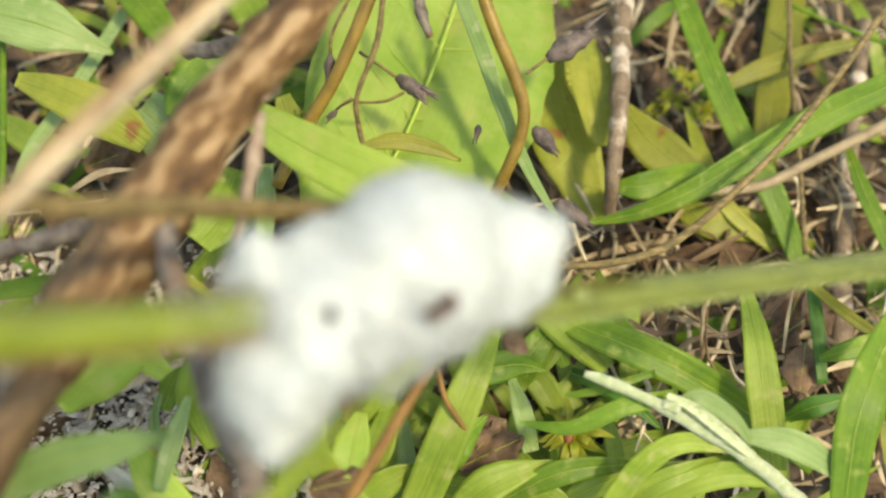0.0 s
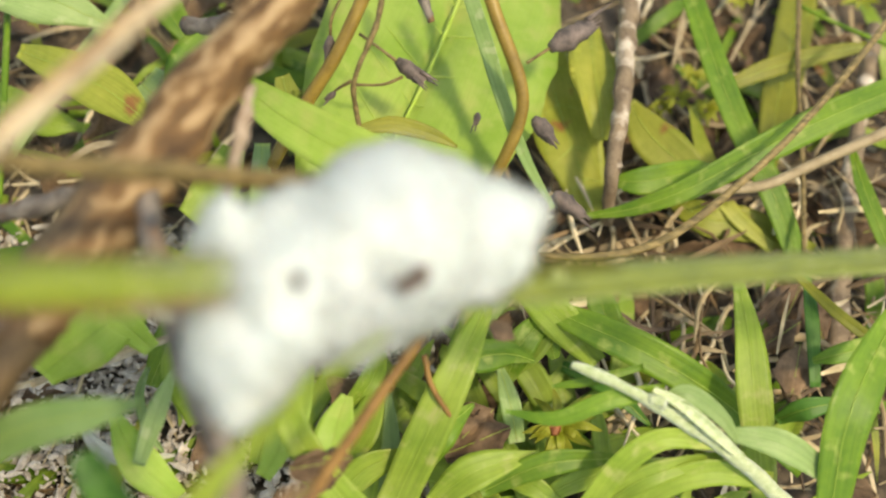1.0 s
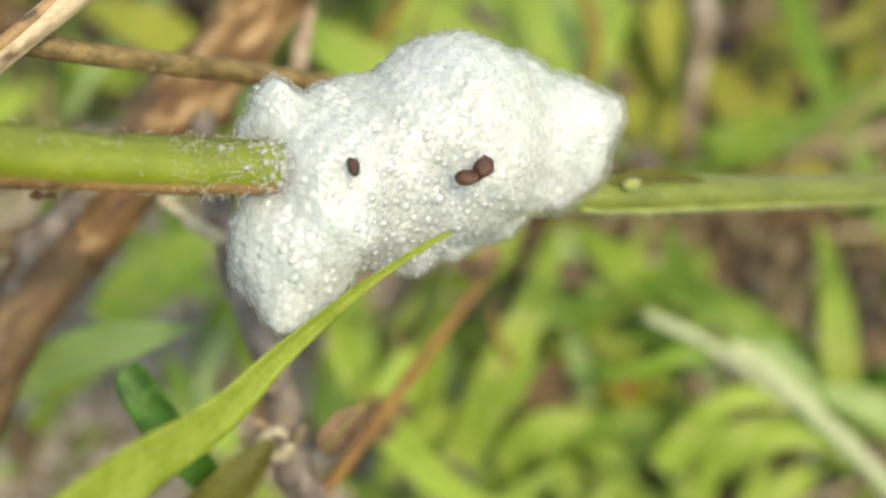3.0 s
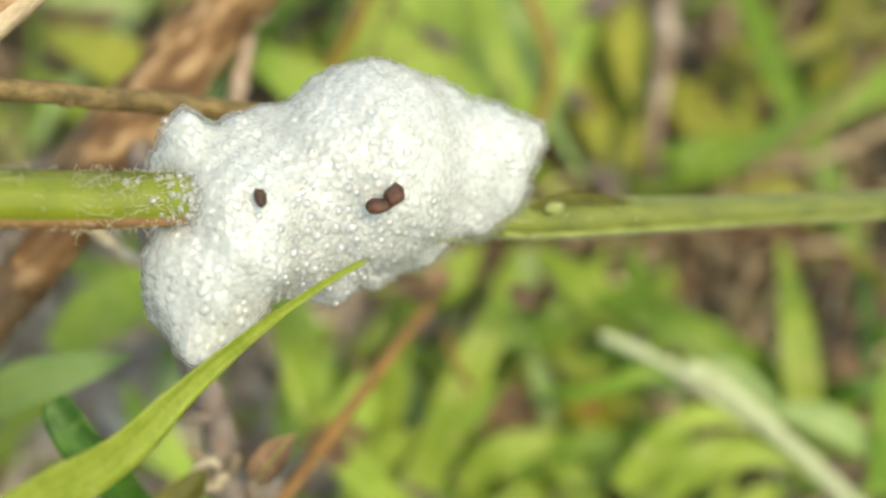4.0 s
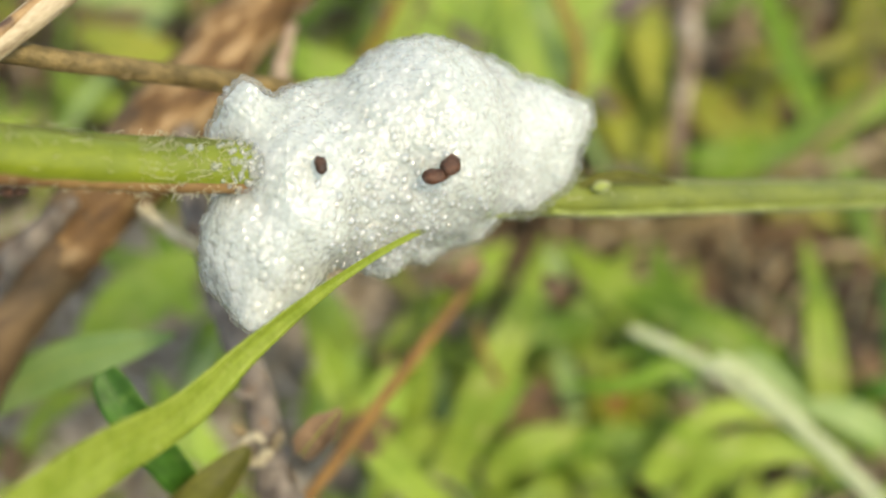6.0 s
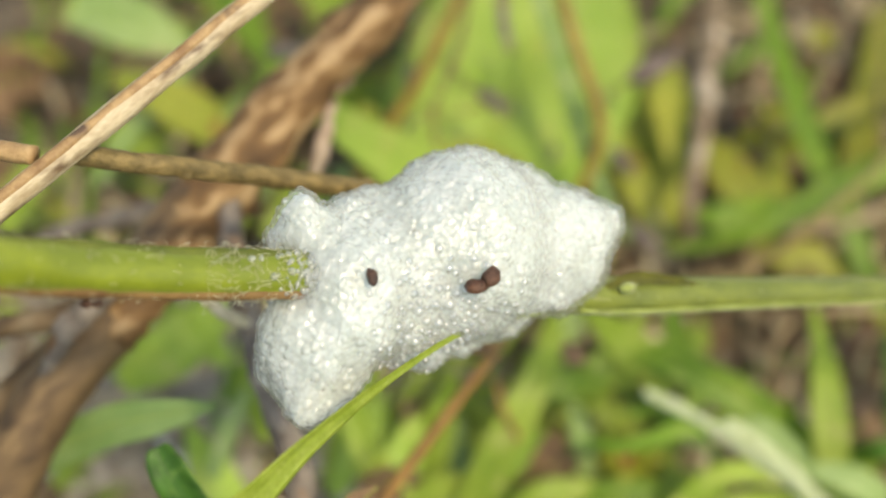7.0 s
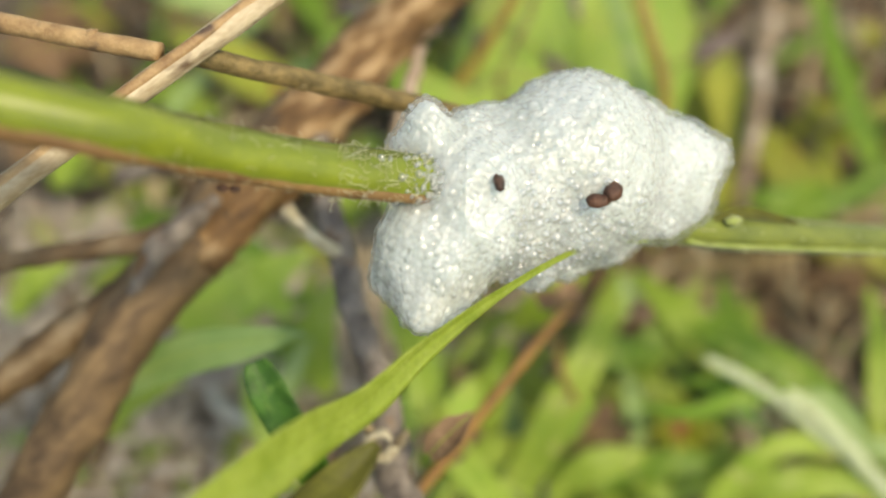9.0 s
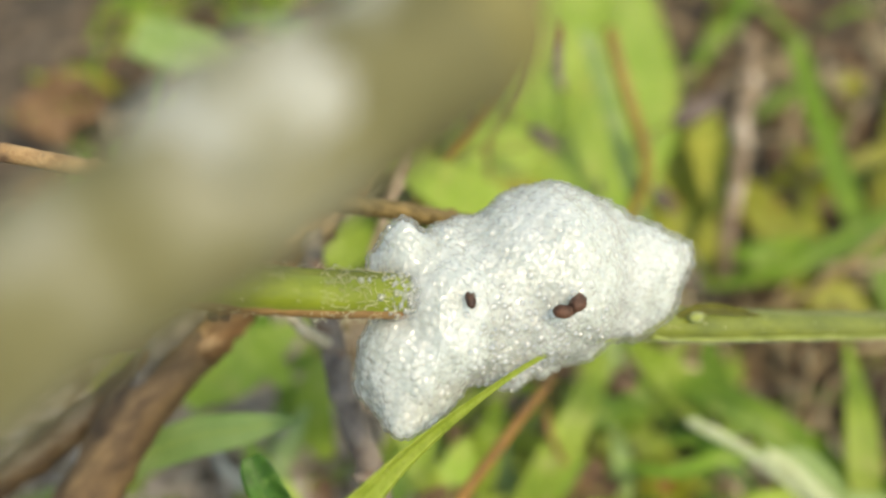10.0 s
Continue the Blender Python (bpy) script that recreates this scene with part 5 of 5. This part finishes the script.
    leaf("white_dry_leaf", [((-30.6, -19.9, 18.0), 0.6), ((-31.1, -24.0, 19.0), 1.2), ((-30.0, -28.0, 18.0), 1.2), ((-28.1, -30.6, 17.0), 0.4)], LEAF_BLUE, "pale green curled dry leaf", "dead leaf", seed=361, curl=0.6)
    pieces = []
    for k in range(1300):
        x, y = rng.uniform(-75, 90), rng.uniform(-75, 80)
        c, a, l = Vector((x, y, rng.uniform(-4, 3))), rng.uniform(0, math.pi), rng.uniform(5, 22)
        d = Vector((math.cos(a), math.sin(a), rng.uniform(-0.15, 0.15)))
        side = Vector((-d.y, d.x, 0)) * rng.uniform(-0.2, 0.2) * l
        if k % 3 == 0:
            pieces.append(blade([(c - d * l / 2, 0.3), (c + side, rng.uniform(0.5, 2.0) * rng.uniform(0.4, 1)), (c + d * l / 2, 0.15)], seed=k, count=7, curl=rng.uniform(-0.5, 0.5), turn=rng.uniform(-50, 50), thick=0.12))
        else:
            pieces.append(tube([(c - d * l / 2, 0.12), (c + side, rng.uniform(0.15, 0.45)), (c + d * l / 2, 0.1)], 5, 6, 0.1, k))
    for k in range(170):
        x, y = rng.uniform(18, 75), rng.uniform(-24, 14)
        c, a, l = Vector((x, y, rng.uniform(0, 9))), rng.normal() * 0.5 + (0.3 if k % 2 else 1.5), rng.uniform(6, 20)
        d = Vector((math.cos(a), math.sin(a), rng.uniform(-0.25, 0.25)))
        side = Vector((-d.y, d.x, 0.1)) * rng.uniform(-0.25, 0.25) * l
        if k % 2:
            pieces.append(blade([(c - d * l / 2, 0.4), (c + side, rng.uniform(0.5, 1.5)), (c + d * l / 2, 0.2)], seed=k, count=8, curl=rng.uniform(-0.5, 0.5), turn=rng.uniform(-50, 50), thick=0.12))
        else:
            pieces.append(tube([(c - d * l / 2, 0.12), (c + side, rng.uniform(0.2, 0.5)), (c + d * l / 2, 0.1)], 5, 7, 0.1, k))
    tagged(mesh_object("straw_litter", *joined(pieces), LITTER), "tangle of pale dry grass bits on the soil", "straw litter", kind="stuff")
    pieces = []
    for k in range(260):
        x, y = rng.uniform(-75, 90), rng.uniform(-75, 80)
        c, a, l = Vector((x, y, rng.uniform(-3, 3))), rng.uniform(0, 2 * math.pi), rng.uniform(4, 11)
        d = Vector((math.cos(a), math.sin(a), rng.uniform(-0.3, 0.3)))
        pieces.append(blade([(c - d * l / 2, l * 0.1), (c, l * rng.uniform(0.3, 0.6)), (c + d * l / 2, 0.2)], seed=k, count=12, curl=rng.uniform(-0.4, 0.6), turn=rng.uniform(-35, 35), crumple=0.5))
    tagged(mesh_object("leaf_litter", *joined(pieces), DRY_LEAF), "scattered brown dead leaf fragments", "leaf litter", kind="stuff")
    pieces = []
    for k in range(13000):
        x, y = rng.uniform(-75, 5), rng.uniform(-60, 10)
        g, a = 0.2 + 0.7 * rng.random() ** 3, rng.uniform(0, math.pi)
        v = ICO1_V * np.array([g * rng.uniform(0.8, 2.2), g * rng.uniform(0.6, 1), g * rng.uniform(0.4, 0.8)]) * rng.uniform(0.65, 1.35, (len(ICO1_V), 1))
        v = v @ np.array([[math.cos(a), math.sin(a), 0], [-math.sin(a), math.cos(a), 0], [0, 0, 1]])
        pieces.append((list((v + np.array([x, y, rng.uniform(-3, 4)])) * MM), ICO1_F))
    tagged(mesh_object("soil_crumbs", *joined(pieces), GRIT, False), "loose grey crumbs of soil", "soil", kind="stuff")
    bare = Vector((-40.3, -15.4, 0.0))
    for mat, count, label, seed in ((LEAF_MID, 150, "low mid-green grass tufts in the litter", 1), (LEAF_LIGHT, 150, "low light green grass tufts in the litter", 2), (LEAF_YELLOW, 60, "low yellowing grass in the litter", 3)):
        rng = np.random.default_rng(seed)
        pieces = []
        for k in range(count):
            x, y = rng.uniform(-80, 95), rng.uniform(-80, 90)
            if (x > 15 and y > -5 and rng.random() < 0.75) or ((Vector((x, y, 0)) - bare).length < 17 and rng.random() < 0.8):
                continue
            a, l = rng.uniform(0, 2 * math.pi), rng.uniform(10, 26)
            d = Vector((math.cos(a), math.sin(a), 0))
            c = Vector((x, y, -3))
            w = rng.uniform(1.2, 3.2)
            pieces.append(blade([(c, w * 0.7), (c + d * l * 0.35 + Vector((0, 0, l * rng.uniform(0.2, 0.4))), w), (c + d * l * 0.75 + Vector((0, 0, l * rng.uniform(0.2, 0.45))), w * 0.8), (c + d * l + Vector((0, 0, l * rng.uniform(0, 0.3))), 0.2)], seed=k, count=9))
        if mat is LEAF_LIGHT:  # the dense sward under the foam
            for k in range(46):
                a, l, w = rng.uniform(0.3, 2.6), rng.uniform(12, 24), rng.uniform(2.0, 4.0)
                d, c = Vector((math.cos(a), math.sin(a), 0)), Vector((rng.uniform(-14, 30), rng.uniform(-52, -22), rng.uniform(-2, 4)))
                pieces.append(blade([(c, w * 0.7), (c + d * l * 0.35 + Vector((0, 0, l * 0.25)), w), (c + d * l * 0.75 + Vector((0, 0, l * 0.3)), w * 0.8), (c + d * l + Vector((0, 0, l * 0.15)), 0.2)], seed=k, count=9))
        tagged(mesh_object("grass_tufts", *joined(pieces), mat), label, "grass", kind="stuff")


litter()


# ---- the stick that points into view at the end ----
def pointer():
    top = base("pointing_stick", "greyish olive stick with a whitish lichen crust and a rounded tip", "stick")
    part("shaft", tube([((-100, 0, 0), 3.25), ((-56, 0.5, 0), 3.25), ((-22, 0, 0.4), 3.15), ((-11, 0, 0), 3.1), ((-3.1, 0, 0), 3.05)], 20, 60, 0.06, 401, lumps=2), POINTER, top)
    part("crust", tube([((-15.6, 0.8, 0.8), 1.6), ((-14, 0.9, 1.0), 2.4), ((-9.5, 1.1, 1.1), 2.3), ((-6, 1.1, 1.0), 1.9), ((-4, 0.9, 0.9), 1.1)], 20, 40, 0.2, 402, lumps=1.4), LICHEN, top, "whitish crust of lichen")
    part("crust", tube([((-48, 1.0, 1.1), 1.4), ((-38, 1.1, 1.1), 2.15), ((-26, 1.2, 1.0), 2.25), ((-17, 1.0, 1.0), 1.7)], 18, 60, 0.25, 404, lumps=1.6), LICHEN, top, "whitish crust of lichen")
    ring = [(Vector((-14.3 + 0.5 * math.sin(2 * a), 2.95 * math.cos(a), 2.95 * math.sin(a))), 0.36) for a in np.linspace(0, 6.1, 14)]
    part("ring", tube(ring, 8, 40, 0.3, 403), LICHEN, top, "pale raised ring")
    part("tip", lump((-3, 0, 0), (3.2, 3.1, 3.1), rough=0.05, seed=4), TIP, top, "rounded olive-brown tip")
    return top


stick = pointer()

STICK = [  # seconds, place of the tip, turn
    (0, -22.6, -39.0, 131.6, 22.8, -8.6, 40.4),
    (8.8, -32.6, -50.1, 129.8, 20.4, -10.6, 47.0),
    (9, -31.3, -54.4, 126.3, 20.6, -10.7, 46.3),
    (9.1, -29.5, -57.2, 125.2, 21.1, -10.3, 45.1),
    (9.2, -21.7, -60.9, 123.4, 22.3, -9.2, 41.8),
    (9.3, -13.0, -60.2, 124.5, 23.1, -8.7, 39.6),
    (9.4, -14.6, -61.7, 124.3, 23.2, -8.3, 39.2),
    (9.5, -12.4, -63.6, 123.6, 23.6, -7.8, 38.1),
    (9.6, -15.3, -66.6, 123.6, 23.8, -6.6, 37.7),
    (9.7, -17.3, -67.3, 123.9, 23.7, -6.4, 38.1),
    (9.8, -16.2, -62.1, 127.1, 23.2, -7.7, 39.6),
    (9.9, -11.7, -60.7, 128.8, 23.2, -7.9, 39.5),
    (10, -6.2, -59.2, 130.9, 23.4, -8.0, 38.9),
]


def motions():
    walk(stick, [(t, pose(x * MM, y * MM, z * MM, rx, ry, rz)) for t, x, y, z, rx, ry, rz in STICK])
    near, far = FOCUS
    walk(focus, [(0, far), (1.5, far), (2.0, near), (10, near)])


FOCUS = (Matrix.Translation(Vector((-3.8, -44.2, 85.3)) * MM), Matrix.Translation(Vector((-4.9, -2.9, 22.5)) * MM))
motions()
